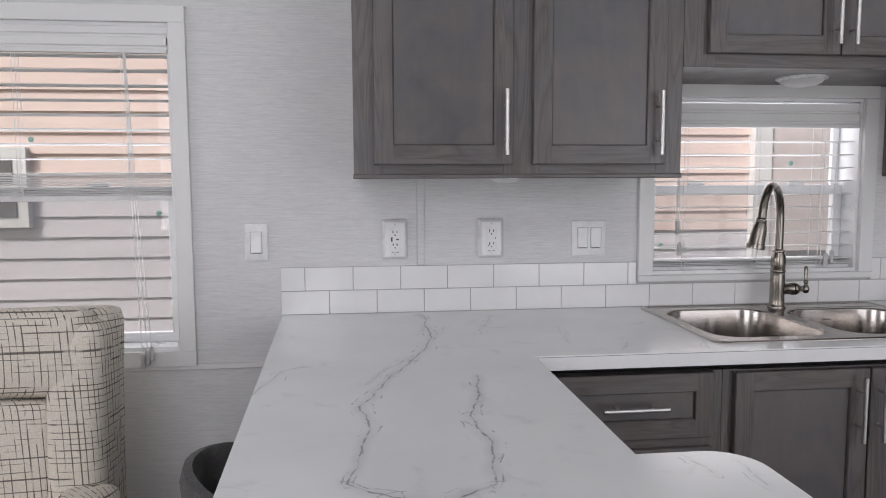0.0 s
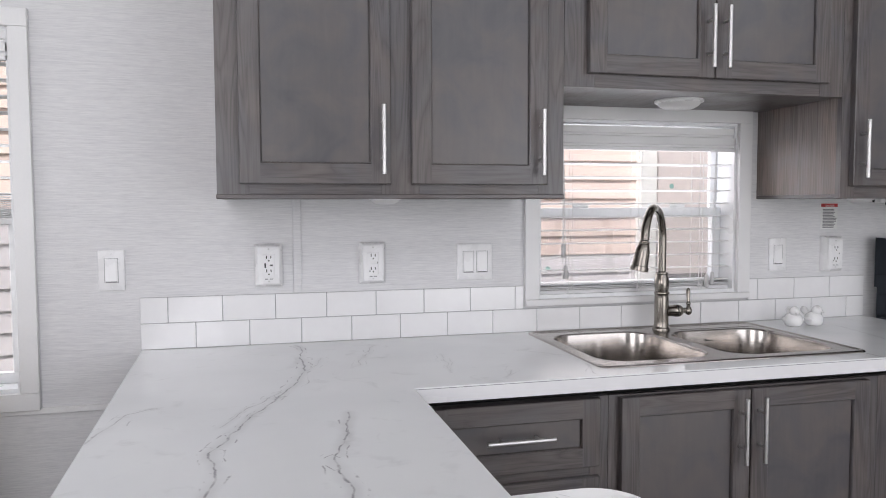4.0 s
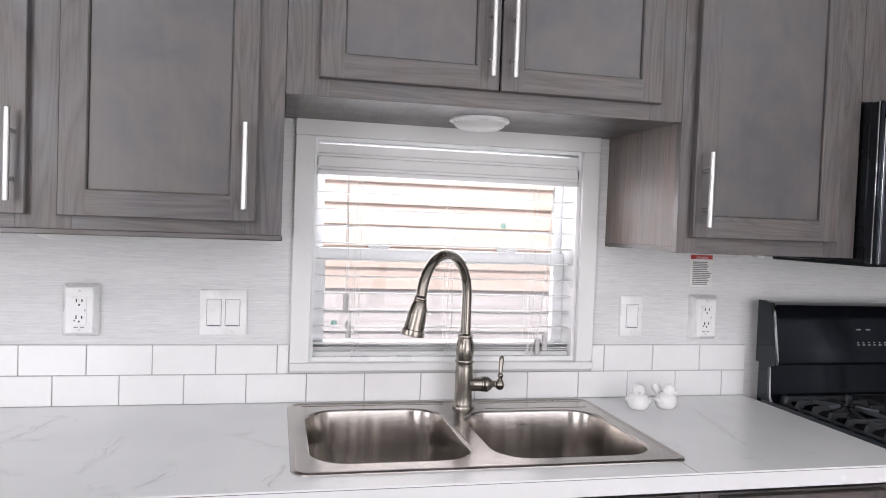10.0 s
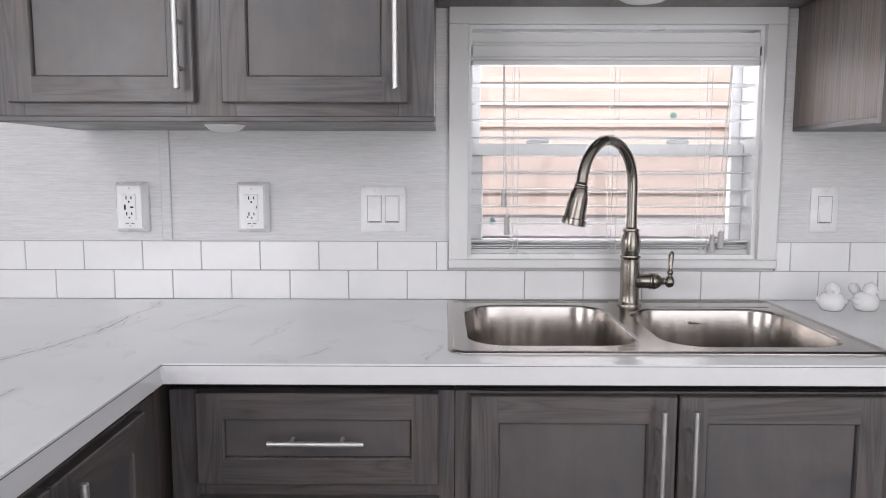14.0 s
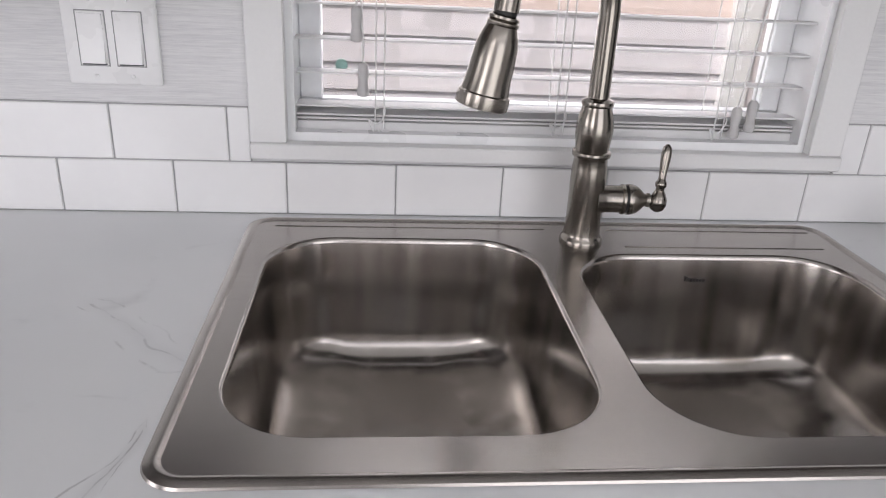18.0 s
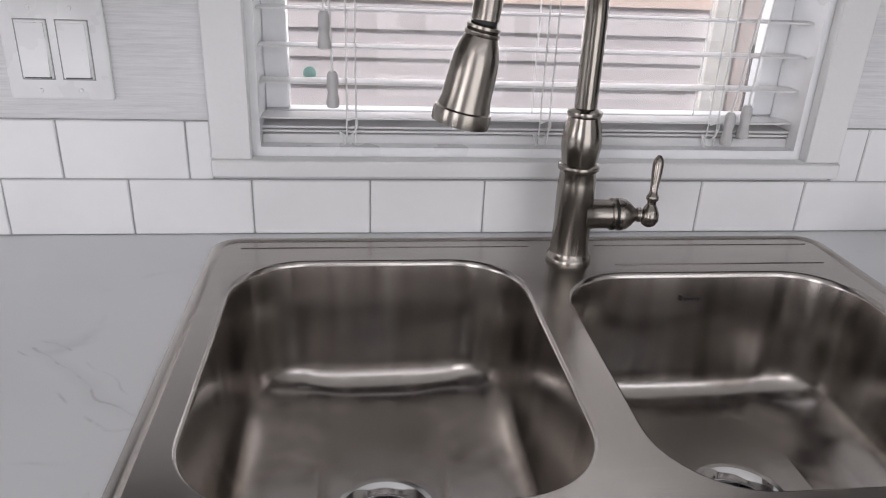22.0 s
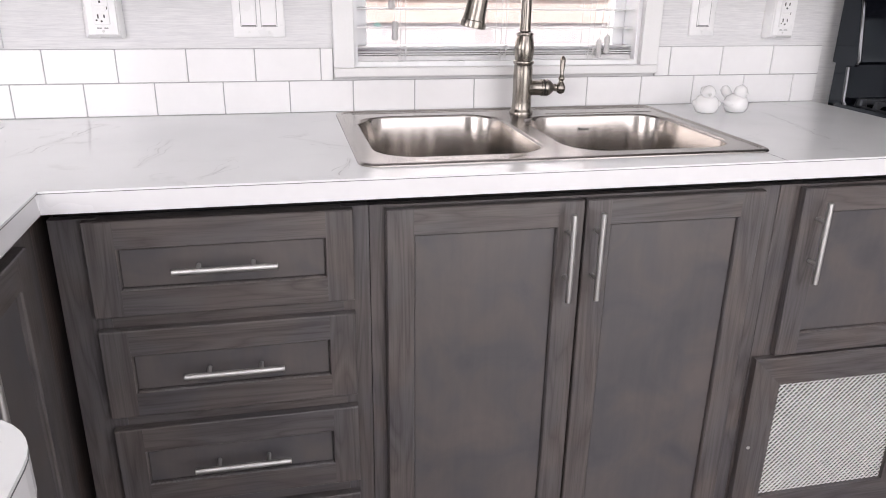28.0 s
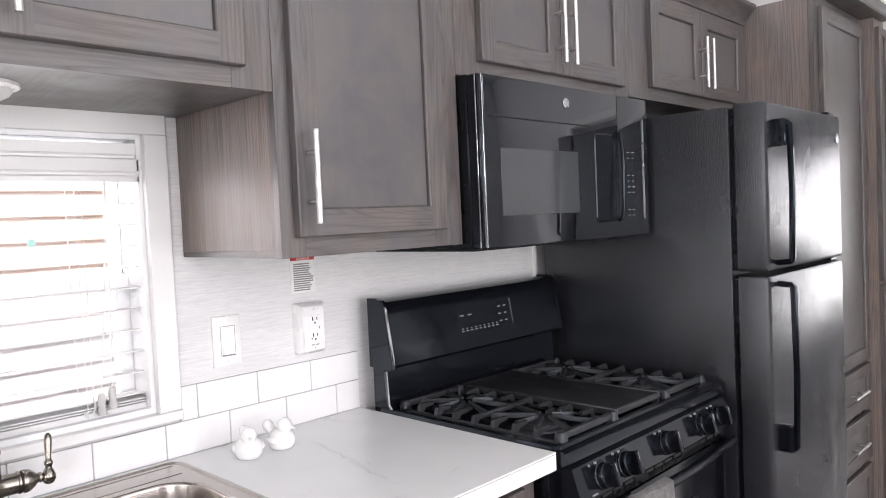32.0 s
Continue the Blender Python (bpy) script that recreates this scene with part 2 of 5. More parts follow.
steel = stainless()


def bowl_steel():
    """Deep-drawn stainless, polished in upright bands."""
    m, n, k, b = node_mat("drawn_stainless", 0.22, 1.0)
    bands = noise_tex(n, k, coords(n, k, (1, 1, 0.03)), 34, 3, 0.2)
    k.new(ramp(n, k, bands, ((0.3, (0.42, 0.392, 0.37)), (0.7, (0.5, 0.47, 0.445)))), b.inputs["Base Color"])
    spread(n, k, bands, 0.15, 0.27, b.inputs["Roughness"])
    bump(n, k, b, bands, 0.05, 0.0008)
    return m


drawn_steel = bowl_steel()


def pebbled_black():
    m, n, k, b = node_mat("textured_black_steel", 0.3)
    peb = noise_tex(n, k, coords(n, k, (1, 1, 0.55)), 230, 2, 0.5, 0.6)
    wide = noise_tex(n, k, coords(n, k, (1, 1, 1)), 5, 3)
    k.new(ramp(n, k, wide, ((0.3, (0.012, 0.013, 0.016)), (0.7, (0.02, 0.021, 0.026)))), b.inputs["Base Color"])
    spread(n, k, noise_tex(n, k, coords(n, k, (1, 1, 0.6)), 9, 3), 0.08, 0.28, b.inputs["Roughness"])
    b.inputs["Specular Tint"].default_value = (0.92, 0.96, 1.0, 1)
    b.inputs["Specular IOR Level"].default_value = 0.85
    bump(n, k, b, peb, 0.4, 0.003)
    return m


pebbled = pebbled_black()


def marble():
    """White laminate with grey veins: a few long wandering ones and faint fine ones."""
    m, n, k, b = node_mat("marbled_laminate", 0.16)
    tc = n.new("ShaderNodeTexCoord")
    p = tc.outputs["Object"]

    def warp(vec, scale, amount, detail):
        t = n.new("ShaderNodeTexNoise")
        t.inputs["Scale"].default_value, t.inputs["Detail"].default_value = scale, detail
        k.new(p, t.inputs["Vector"])
        sub, mul, add = (n.new("ShaderNodeVectorMath") for _ in range(3))
        sub.operation, mul.operation, add.operation = "SUBTRACT", "MULTIPLY", "ADD"
        sub.inputs[1].default_value = (0.5, 0.5, 0.5)
        mul.inputs[1].default_value = (amount, amount, 0)
        k.new(t.outputs["Color"], sub.inputs[0])
        k.new(sub.outputs[0], mul.inputs[0])
        k.new(mul.outputs[0], add.inputs[0])
        k.new(vec, add.inputs[1])
        return add.outputs[0]

    q = warp(warp(p, 8.0, 0.05, 2.0), 30.0, 0.009, 4.0)
    thick = noise_tex(n, k, p, 13.0, 5)

    def calc(op, a, b2):
        h = n.new("ShaderNodeMath")
        h.operation = op
        for v, s in ((a, h.inputs[0]), (b2, h.inputs[1])):
            if isinstance(v, (int, float)):
                s.default_value = v
            else:
                k.new(v, s)
        return h.outputs[0]

    def dot(x, y):
        v = n.new("ShaderNodeVectorMath")
        v.operation = "DOT_PRODUCT"
        v.inputs[1].default_value = (x, y, 0)
        k.new(q, v.inputs[0])
        return v.outputs["Value"]

    def fall(dist, reach, peak):
        r = n.new("ShaderNodeMapRange")
        r.interpolation_type = "SMOOTHSTEP"
        r.inputs["From Min"].default_value, r.inputs["From Max"].default_value = 0.0, reach
        r.inputs["To Min"].default_value, r.inputs["To Max"].default_value = peak, 0.0
        k.new(dist, r.inputs["Value"])
        return r.outputs[0]

    def gate(fac, lo, hi, least=0.0):
        r = n.new("ShaderNodeMapRange")
        r.inputs["From Min"].default_value, r.inputs["From Max"].default_value, r.inputs["To Min"].default_value = lo, hi, least
        k.new(fac, r.inputs["Value"])
        return r.outputs[0]

    dash_a = gate(noise_tex(n, k, p, 30.0, 3), 0.42, 0.56, 0.4)
    dash_b = gate(noise_tex(n, k, p, 24.0, 3, 0.5), 0.5, 0.62)
    haze = gate(noise_tex(n, k, p, 7.0, 2), 0.35, 0.6, 0.35)
    split = gate(noise_tex(n, k, p, 5.0, 2), 0.3, 0.7, 0.004)
    split = calc("MULTIPLY", split, 0.03)
    total = None
    for x0, y0, x1, y1, width, force in VEINS:
        length = ((x1 - x0) ** 2 + (y1 - y0) ** 2) ** 0.5
        dx, dy = (x1 - x0) / length, (y1 - y0) / length
        along = calc("SUBTRACT", dot(dx, dy), x0 * dx + y0 * dy)
        off = calc("ABSOLUTE", calc("SUBTRACT", dot(-dy, dx), -x0 * dy + y0 * dx), 0)
        out = calc("MAXIMUM", calc("SUBTRACT", along, length), calc("MULTIPLY", along, -1.0))
        far = calc("ADD", off, calc("MULTIPLY", calc("MAXIMUM", out, 0.0), 0.6))
        strand = calc("ABSOLUTE", calc("SUBTRACT", far, split), 0)
        core = calc("MULTIPLY", fall(far, width * 0.75, force), dash_a)
        twin = calc("MULTIPLY", fall(strand, width * 0.55, force * 0.8), dash_b)
        halo = calc("MULTIPLY", fall(far, width * 4, force * 0.24), haze)
        one = calc("MAXIMUM", calc("MAXIMUM", core, twin), halo)
        total = one if total is None else calc("MAXIMUM", total, one)
    veins = total
    faint = noise_tex(n, k, q, 3.2, 4, 0.6)
    thin = calc("SUBTRACT", 1.0, calc("MULTIPLY", calc("ABSOLUTE", calc("SUBTRACT", faint, 0.5), 0), 42.0))
    thin = calc("MULTIPLY", calc("MAXIMUM", thin, 0.0), calc("MULTIPLY", calc("MAXIMUM", calc("SUBTRACT", thick, 0.5), 0.0), 0.9))
    cloud = noise_tex(n, k, q, 2.2, 3)
    base = ramp(n, k, cloud, ((0.3, (0.75, 0.765, 0.78)), (0.62, (0.815, 0.825, 0.835))))
    base = mix(n, k, "MIX", calc("MINIMUM", calc("ADD", veins, thin), 1.0), base, (0.2, 0.195, 0.21))
    k.new(base, b.inputs["Base Color"])
    spread(n, k, cloud, 0.13, 0.2, b.inputs["Roughness"])
    return m


STROKES = (
    (0.0055, 0.8, ((0.45, -0.05), (0.449, -0.414), (0.378, -0.632), (0.279, -0.889), (0.245, -0.983), (0.272, -1.074), (0.229, -1.352), (0.289, -1.41), (0.357, -1.43), (0.436, -1.384), (0.456, -1.274), (0.458, -1.087), (0.51, -0.813))),
    (0.004, 0.55, ((0.379, -0.6), (0.307, -0.73), (0.258, -0.842))), (0.005, 0.5, ((0.029, -0.882), (0.077, -0.709), (0.127, -0.675))),
    (0.004, 0.4, ((0.673, -0.106), (0.588, -0.36))), (0.003, 0.35, ((0.834, -0.274), (0.803, -0.508), (0.842, -0.347))), (0.003, 0.5, ((0.925, -0.592), (0.955, -0.517))),
    (0.004, 0.3, ((0.379, -0.639), (0.499, -0.247))), (0.003, 0.5, ((1.153, -0.618), (1.173, -0.502))), (0.004, 0.3, ((1.058, -0.29), (1.186, -0.407))),
    (0.003, 0.4, ((2.281, -0.159), (2.265, -0.28), (2.22, -0.474))), (0.004, 0.5, ((0.755, -1.322), (0.773, -1.375))), (0.003, 0.4, ((0.829, -1.341), (0.824, -1.427))),
)
VEINS = [(*p, *q, w, f) for w, f, line in STROKES for p, q in zip(line, line[1:])]
laminate = marble()


def pale_sky():
    m = bpy.data.materials.new("pale_sky")
    m.use_nodes = True
    n, k = m.node_tree.nodes, m.node_tree.links
    glow = n.new("ShaderNodeEmission")
    tone = noise_tex(n, k, coords(n, k, (1, 1, 2)), 0.02, 3)
    k.new(ramp(n, k, tone, ((0.3, (0.86, 0.9, 0.96)), (0.7, (1, 1, 1)))), glow.inputs["Color"])
    glow.inputs["Strength"].default_value = 2.2
    k.new(glow.outputs[0], n["Material Output"].inputs["Surface"])
    return m


sky_mat = pale_sky()


def tweed():
    """Cream upholstery with a broken dark check."""
    m, n, k, b = node_mat("cream_tweed", 0.9)
    v = coords(n, k, (1, 1, 1))
    base = ramp(n, k, noise_tex(n, k, v, 420, 2), ((0.3, (0.6, 0.55, 0.475)), (0.7, (0.82, 0.77, 0.685))))
    for way, t, pitch, seed in (((1.0, 0.85, 0.0), (60.0, 60.0, 9.0), 56, 0.0), ((0.0, 0.12, 1.0), (9.0, 9.0, 60.0), 60, 0.7)):
        along = n.new("ShaderNodeVectorMath")
        along.operation = "DOT_PRODUCT"
        along.inputs[1].default_value = way
        k.new(v, along.inputs[0])
        shift, fold = n.new("ShaderNodeMath"), n.new("ShaderNodeMath")
        shift.operation, fold.operation = "MULTIPLY_ADD", "PINGPONG"
        shift.inputs[1].default_value, fold.inputs[1].default_value = pitch, 0.5
        k.new(along.outputs["Value"], shift.inputs[0])
        uneven = n.new("ShaderNodeMath")
        uneven.operation = "MULTIPLY"
        uneven.inputs[1].default_value = 1.1 + seed
        k.new(noise_tex(n, k, along.outputs["Value"], 24, 1), uneven.inputs[0])
        k.new(uneven.outputs[0], shift.inputs[2])
        k.new(shift.outputs[0], fold.inputs[0])
        line = fold.outputs[0]
        dash = noise_tex(n, k, coords(n, k, t), 1.0, 2)
        on = n.new("ShaderNodeMath")
        on.operation = "MULTIPLY"
        k.new(ramp(n, k, line, ((0.065, (1, 1, 1)), (0.1, (0, 0, 0)))), on.inputs[0])
        k.new(ramp(n, k, dash, ((0.42, (0.0, 0.0, 0.0)), (0.52, (0.92, 0.92, 0.92)))), on.inputs[1])
        base = mix(n, k, "MIX", on.outputs[0], base, (0.12, 0.1, 0.085))
    k.new(base, b.inputs["Base Color"])
    bump(n, k, b, noise_tex(n, k, v, 520, 2), 0.5, 0.0015)
    return m


tweed_mat = tweed()
towel_mat = plain("grey_terry", (0.34, 0.33, 0.332), 0.95, 0, 0.2, 70, 210, 0.012)
stool_mat = plain("dark_grey_tweed", (0.12, 0.118, 0.12), 0.8, 0, 0.45, 9, 230, 0.002)
plank_mat = wood("grey_oak_plank", 0, (0.108, 0.096, 0.088), (0.124, 0.11, 0.102), (0.14, 0.126, 0.117), 0.42)
siding_mat = plain("peach_siding", (0.82, 0.675, 0.63), 0.6, 0, 0.07, 1.2, 12, 0.002, (1, 1, 12))
# the same siding with its shaded lilac tone put into the colour
siding_shade_mat = plain("shaded_lilac_siding", (0.72, 0.7, 0.75), 0.6, 0, 0.06, 1.2, 12, 0.002, (1, 1, 12))
grass_mat = plain("grass_ground", (0.09, 0.12, 0.05), 0.95, 0, 0.3, 1.5, 40)
dark_window = plain("dark_window_glass", (0.2, 0.2, 0.205), 0.08)
door_grey = plain("grey_door_paint", (0.72, 0.66, 0.66), 0.5)
dot_green = plain("green_sticker", (0.25, 0.42, 0.38), 0.5)


def glass():
    m, n, k, b = node_mat("window_glass", 0.0)
    mixer, clear, shine = n.new("ShaderNodeMixShader"), n.new("ShaderNodeBsdfTransparent"), n.new("ShaderNodeBsdfGlossy")
    shine.inputs["Roughness"].default_value = 0.02
    mixer.inputs[0].default_value = 0.02
    k.new(clear.outputs[0], mixer.inputs[1])
    k.new(shine.outputs[0], mixer.inputs[2])
    k.new(mixer.outputs[0], n["Material Output"].inputs["Surface"])
    return m


pane_glass = glass()


def slat_vinyl():
    """White slats that let some daylight through."""
    m, n, k, b = node_mat("translucent_slat", 0.4)
    b.inputs["Base Color"].default_value = (0.84, 0.84, 0.845, 1)
    mixer, glow = n.new("ShaderNodeMixShader"), n.new("ShaderNodeBsdfTranslucent")
    glow.inputs["Color"].default_value = (0.9, 0.88, 0.88, 1)
    mixer.inputs[0].default_value = 0.24
    k.new(b.outputs[0], mixer.inputs[1])
    k.new(glow.outputs[0], mixer.inputs[2])
    k.new(mixer.outputs[0], n["Material Output"].inputs["Surface"])
    return m


slat_mat = slat_vinyl()


def screen_mesh():
    """Fine grey insect screen, mostly open."""
    m, n, k, b = node_mat("insect_screen", 0.8)
    b.inputs["Base Color"].default_value = (0.3, 0.29, 0.31, 1)
    mixer, clear = n.new("ShaderNodeMixShader"), n.new("ShaderNodeBsdfTransparent")
    mixer.inputs[0].default_value = 0.16
    k.new(clear.outputs[0], mixer.inputs[1])
    k.new(b.outputs[0], mixer.inputs[2])
    k.new(mixer.outputs[0], n["Material Output"].inputs["Surface"])
    return m


screen_mat = screen_mesh()


def frosted():
    m, n, k, b = node_mat("frosted_lamp_glass", 0.3)
    b.inputs["Base Color"].default_value = (0.85, 0.85, 0.84, 1)
    b.inputs["Transmission Weight"].default_value = 0.25
    return m


lamp_glass = frosted()


# ---- building helpers ----
BASE = {}


def thing(name, x, y, z, label="", category="", group="", kind=""):
    ob = new(name)
    ob.location = (x, y, z)
    ob.empty_display_size = 0.05
    BASE[ob] = Vector((x, y, z))
    return tagged(ob, label, category, group, kind)


def mesh_from(bm, name, material, base, smooth):
    bmesh.ops.recalc_face_normals(bm, faces=bm.faces[:])
    if base is not None:
        bmesh.ops.translate(bm, verts=bm.verts[:], vec=-base)
    me = bpy.data.meshes.new(name)
    bm.to_mesh(me)
    bm.free()
    me.materials.append(material)
    if smooth:
        me.polygons.foreach_set("use_smooth", [True] * len(me.polygons))
        me.set_sharp_from_angle(angle=radians(smooth))
    return me


def part(name, bm, material, parent, label="", smooth=40):
    """Links a bmesh, given in world metres, as one mesh under a thing or a part."""
    base = BASE[parent]
    ob = new(name, mesh_from(bm, name, material, base, smooth))
    ob.parent = parent
    BASE[ob] = base
    return tagged(ob, label)


def solo(name, bm, material, base, label="", category="", group="", kind="", smooth=40):
    """A thing of one mesh, with its origin at base."""
    base = Vector(base)
    ob = new(name, mesh_from(bm, name, material, base, smooth))
    ob.location = base
    BASE[ob] = base
    return tagged(ob, label, category, group, kind)


def box(x0, x1, y0, y1, z0, z1, b=0.0, bm=None, seg=1):
    bm = bm or bmesh.new()
    c = [bm.verts.new((x, y, z)) for x in (x0, x1) for y in (y0, y1) for z in (z0, z1)]
    fs = [bm.faces.new([c[i] for i in q]) for q in ((0, 1, 3, 2), (4, 6, 7, 5), (0, 4, 5, 1), (2, 3, 7, 6), (0, 2, 6, 4), (1, 5, 7, 3))]
    if b:
        es = list({e for f in fs for e in f.edges})
        bmesh.ops.bevel(bm, geom=es, offset=b, segments=seg, affect="EDGES", profile=0.6)
    return bm


def ring(center, ax_u, ax_v, ru, rv, n):
    return [center + ax_u * (ru * math.cos(2 * math.pi * i / n)) + ax_v * (rv * math.sin(2 * math.pi * i / n)) for i in range(n)]


def skin(bm, loops, closed=True, caps=(True, True)):
    """Faces between successive loops of points."""
    vs = [[bm.verts.new(p) for p in lp] for lp in loops]
    n = len(vs[0])
    for a, c in zip(vs, vs[1:]):
        for i in range(n if closed else n - 1):
            j = (i + 1) % n
            bm.faces.new((a[i], a[j], c[j], c[i]))
    if closed and caps[0]:
        bm.faces.new(vs[0])
    if closed and caps[1]:
        bm.faces.new(list(reversed(vs[-1])))
    return bm


def lathe(profile, center, axis=(0, 0, 1), n=28, bm=None, caps=(True, True)):
    """Turned solid; profile of (radius, distance along the axis)."""
    bm = bm or bmesh.new()
    a = Vector(axis).normalized()
    u = a.orthogonal().normalized()
    v = a.cross(u)
    return skin(bm, [ring(Vector(center) + a * h, u, v, max(r, 1e-4), max(r, 1e-4), n) for r, h in profile], True, caps)


def rod(p0, p1, r, n=14, bm=None):
    d = Vector(p1) - Vector(p0)
    return lathe(((r * 0.8, 0), (r, r * 0.2), (r, d.length - r * 0.2), (r * 0.8, d.length)), p0, d, n, bm)


def sweep(points, radii, n=14, bm=None):
    """A round tube along points."""
    bm = bm or bmesh.new()
    ps = [Vector(p) for p in points]
    loops, u = [], None
    for i, p in enumerate(ps):
        d = (ps[min(i + 1, len(ps) - 1)] - ps[max(i - 1, 0)]).normalized()
        u = d.orthogonal().normalized() if u is None else (u - d * u.dot(d)).normalized()
        r = radii[i] if isinstance(radii, (list, tuple)) else radii
        loops.append(ring(p, u, d.cross(u), r, r, n))
    return skin(bm, loops)


def rrect(x0, x1, y0, y1, r, n=8):
    """Rounded rectangle, as a loop of (x, y)."""
    out = []
    for cx, cy, a in ((x1 - r, y1 - r, 0), (x0 + r, y1 - r, 90), (x0 + r, y0 + r, 180), (x1 - r, y0 + r, 270)):
        for i in range(n + 1):
            t = radians(a + 90 * i / n)
            out.append((cx + r * math.cos(t), cy + r * math.sin(t)))
    return out


def plate(loops, z, bm=None):
    """A flat sheet bounded by loops of (x, y): the outline, then holes."""
    bm = bm or bmesh.new()
    es = []
    for lp in loops:
        vs = [bm.verts.new((x, y, z)) for x, y in lp]
        es += [bm.edges.new((vs[i], vs[(i + 1) % len(vs)])) for i in range(len(vs))]
    bmesh.ops.triangle_fill(bm, use_beauty=True, use_dissolve=False, edges=es)
    return bm


def slab(loops, z0, z1):
    """A sheet of some thickness, with holes through it."""
    bm = plate(loops, z1)
    plate(loops, z0, bm)
    for lp in loops:
        skin(bm, [[(x, y, z0) for x, y in lp], [(x, y, z1) for x, y in lp]], True, (False, False))
    bmesh.ops.remove_doubles(bm, verts=bm.verts[:], dist=1e-5)
    return bm


def moved(bm, m):
    bmesh.ops.transform(bm, matrix=m, verts=bm.verts[:])
    return bm


def pierced(name, u0, u1, z0, z1, d0, d1, holes, material, along="x"):
    """A wall with openings (u0, u1, z0, z1) through it."""
    us = sorted({u0, u1, *(h for o in holes for h in o[:2])})
    zs = sorted({z0, z1, *(h for o in holes for h in o[2:])})
    bm = bmesh.new()
    solid = lambda i, j: 0 <= i < len(us) - 1 and 0 <= j < len(zs) - 1 and not any(
        o[0] < (us[i] + us[i + 1]) / 2 < o[1] and o[2] < (zs[j] + zs[j + 1]) / 2 < o[3] for o in holes)
    put = lambda u, d, z: bm.verts.new((u, d, z) if along == "x" else (d, u, z))
    for i in range(len(us) - 1):
        for j in range(len(zs) - 1):
            if not solid(i, j):
                continue
            a, c, e, f = us[i], us[i + 1], zs[j], zs[j + 1]
            for d in (d0, d1):
                bm.faces.new([put(a, d, e), put(c, d, e), put(c, d, f), put(a, d, f)])
            for ok, q in ((solid(i - 1, j), ((a, e), (a, f))), (solid(i + 1, j), ((c, e), (c, f))), (solid(i, j - 1), ((a, e), (c, e))), (solid(i, j + 1), ((a, f), (c, f)))):
                if not ok:
                    (p, r), (s, t) = q
                    bm.faces.new([put(p, d0, r), put(s, d0, t), put(s, d1, t), put(p, d1, r)])
    bmesh.ops.remove_doubles(bm, verts=bm.verts[:], dist=1e-5)
    return solo(name, bm, material, (0, 0, 0), kind="structure", smooth=0)

# ---- the room ----
CEIL = 3.05
KWIN, LWIN = (1.24, 1.993, 1.022, 1.62), (-1.32, -0.318, 0.808, 1.829)
HWIN = ((1.245, 2.045, 2.575, 2.93), (3.46, 4.26, 2.585, 2.93))
pierced("wall_north", -3.0, 7.7, -0.05, CEIL, 0.006, 0.13, [KWIN, LWIN, *HWIN], wallpaper)
pierced("wall_south", -3.0, 7.7, -0.05, CEIL, -3.57, -3.45, [(1.45, 3.75, 0.05, 2.1), (-1.35, 0.15, 0.9, 2.2), *((x - 0.78, x + 0.78, 2.53, 2.97) for x in (-0.4, 1.6, 3.6))], wallpaper)
pierced("wall_west", -3.45, 0.006, -0.05, CEIL, -3.12, -3.0, [(-2.55, -0.95, 0.95, 2.05)], wallpaper, "y")
pierced("wall_east", -3.45, 0.006, -0.05, CEIL, 7.6, 7.72, [(-2.25, -0.95, 0.8, 1.9)], wallpaper, "y")
pierced("wall_partition", -3.45, 0.006, -0.02, CEIL, 5.03, 5.13, [(-1.68, -0.805, -0.02, 2.06)], wallpaper, "y")
solo("ceiling", box(-3.0, 7.7, -3.5, 0.12, CEIL, CEIL + 0.08), ceiling_white, (0, 0, CEIL), kind="structure", smooth=0)
solo("ground", box(-400, 400, -400, 400, -0.8, -0.7), grass_mat, (0, 0, -0.7), kind="structure", smooth=0)
floor = solo("floor", box(-3.0, 7.7, -3.5, 0.12, -0.06, -0.006), plank_mat, (0, 0, 0), kind="structure", smooth=0)


def casing(name, x0, x1, z0, z1, w, sill, parent):
    """Flat white boards round an opening, proud of the wall."""
    y0, y1 = -0.012, 0.006
    part("casing_head", box(x0 - w, x1 + w, y0, y1, z1, z1 + w, 0.0015), trim_white, parent)
    for a in (x0 - w, x1):
        part("casing_side", box(a, a + w, y0, y1, z0, z1, 0.0015), trim_white, parent)
    if sill:
        part("window_sill", box(x0 - w, x1 + w, y0 - 0.006, y1, z0 - 0.022, z0, 0.002), trim_white, parent)
    else:
        part("casing_foot", box(x0 - w, x1 + w, y0, y1, z0 - w, z0, 0.0015), trim_white, parent)


def sash(parent, x0, x1, z0, z1, y, w=0.032, d=0.028):
    part("window_frame", box(x0, x1, y, y + d, z0, z0 + w, 0.002), vinyl, parent)
    part("window_frame", box(x0, x1, y, y + d, z1 - w, z1, 0.002), vinyl, parent)
    for a in (x0, x1 - w):
        part("window_frame", box(a, a + w, y, y + d, z0 + w, z1 - w, 0.002), vinyl, parent)
    p = part("pane", box(x0 + w, x1 - w, y + d / 2, y + d / 2 + 0.004, z0 + w, z1 - w), pane_glass, parent, smooth=0)
    p.visible_shadow = False


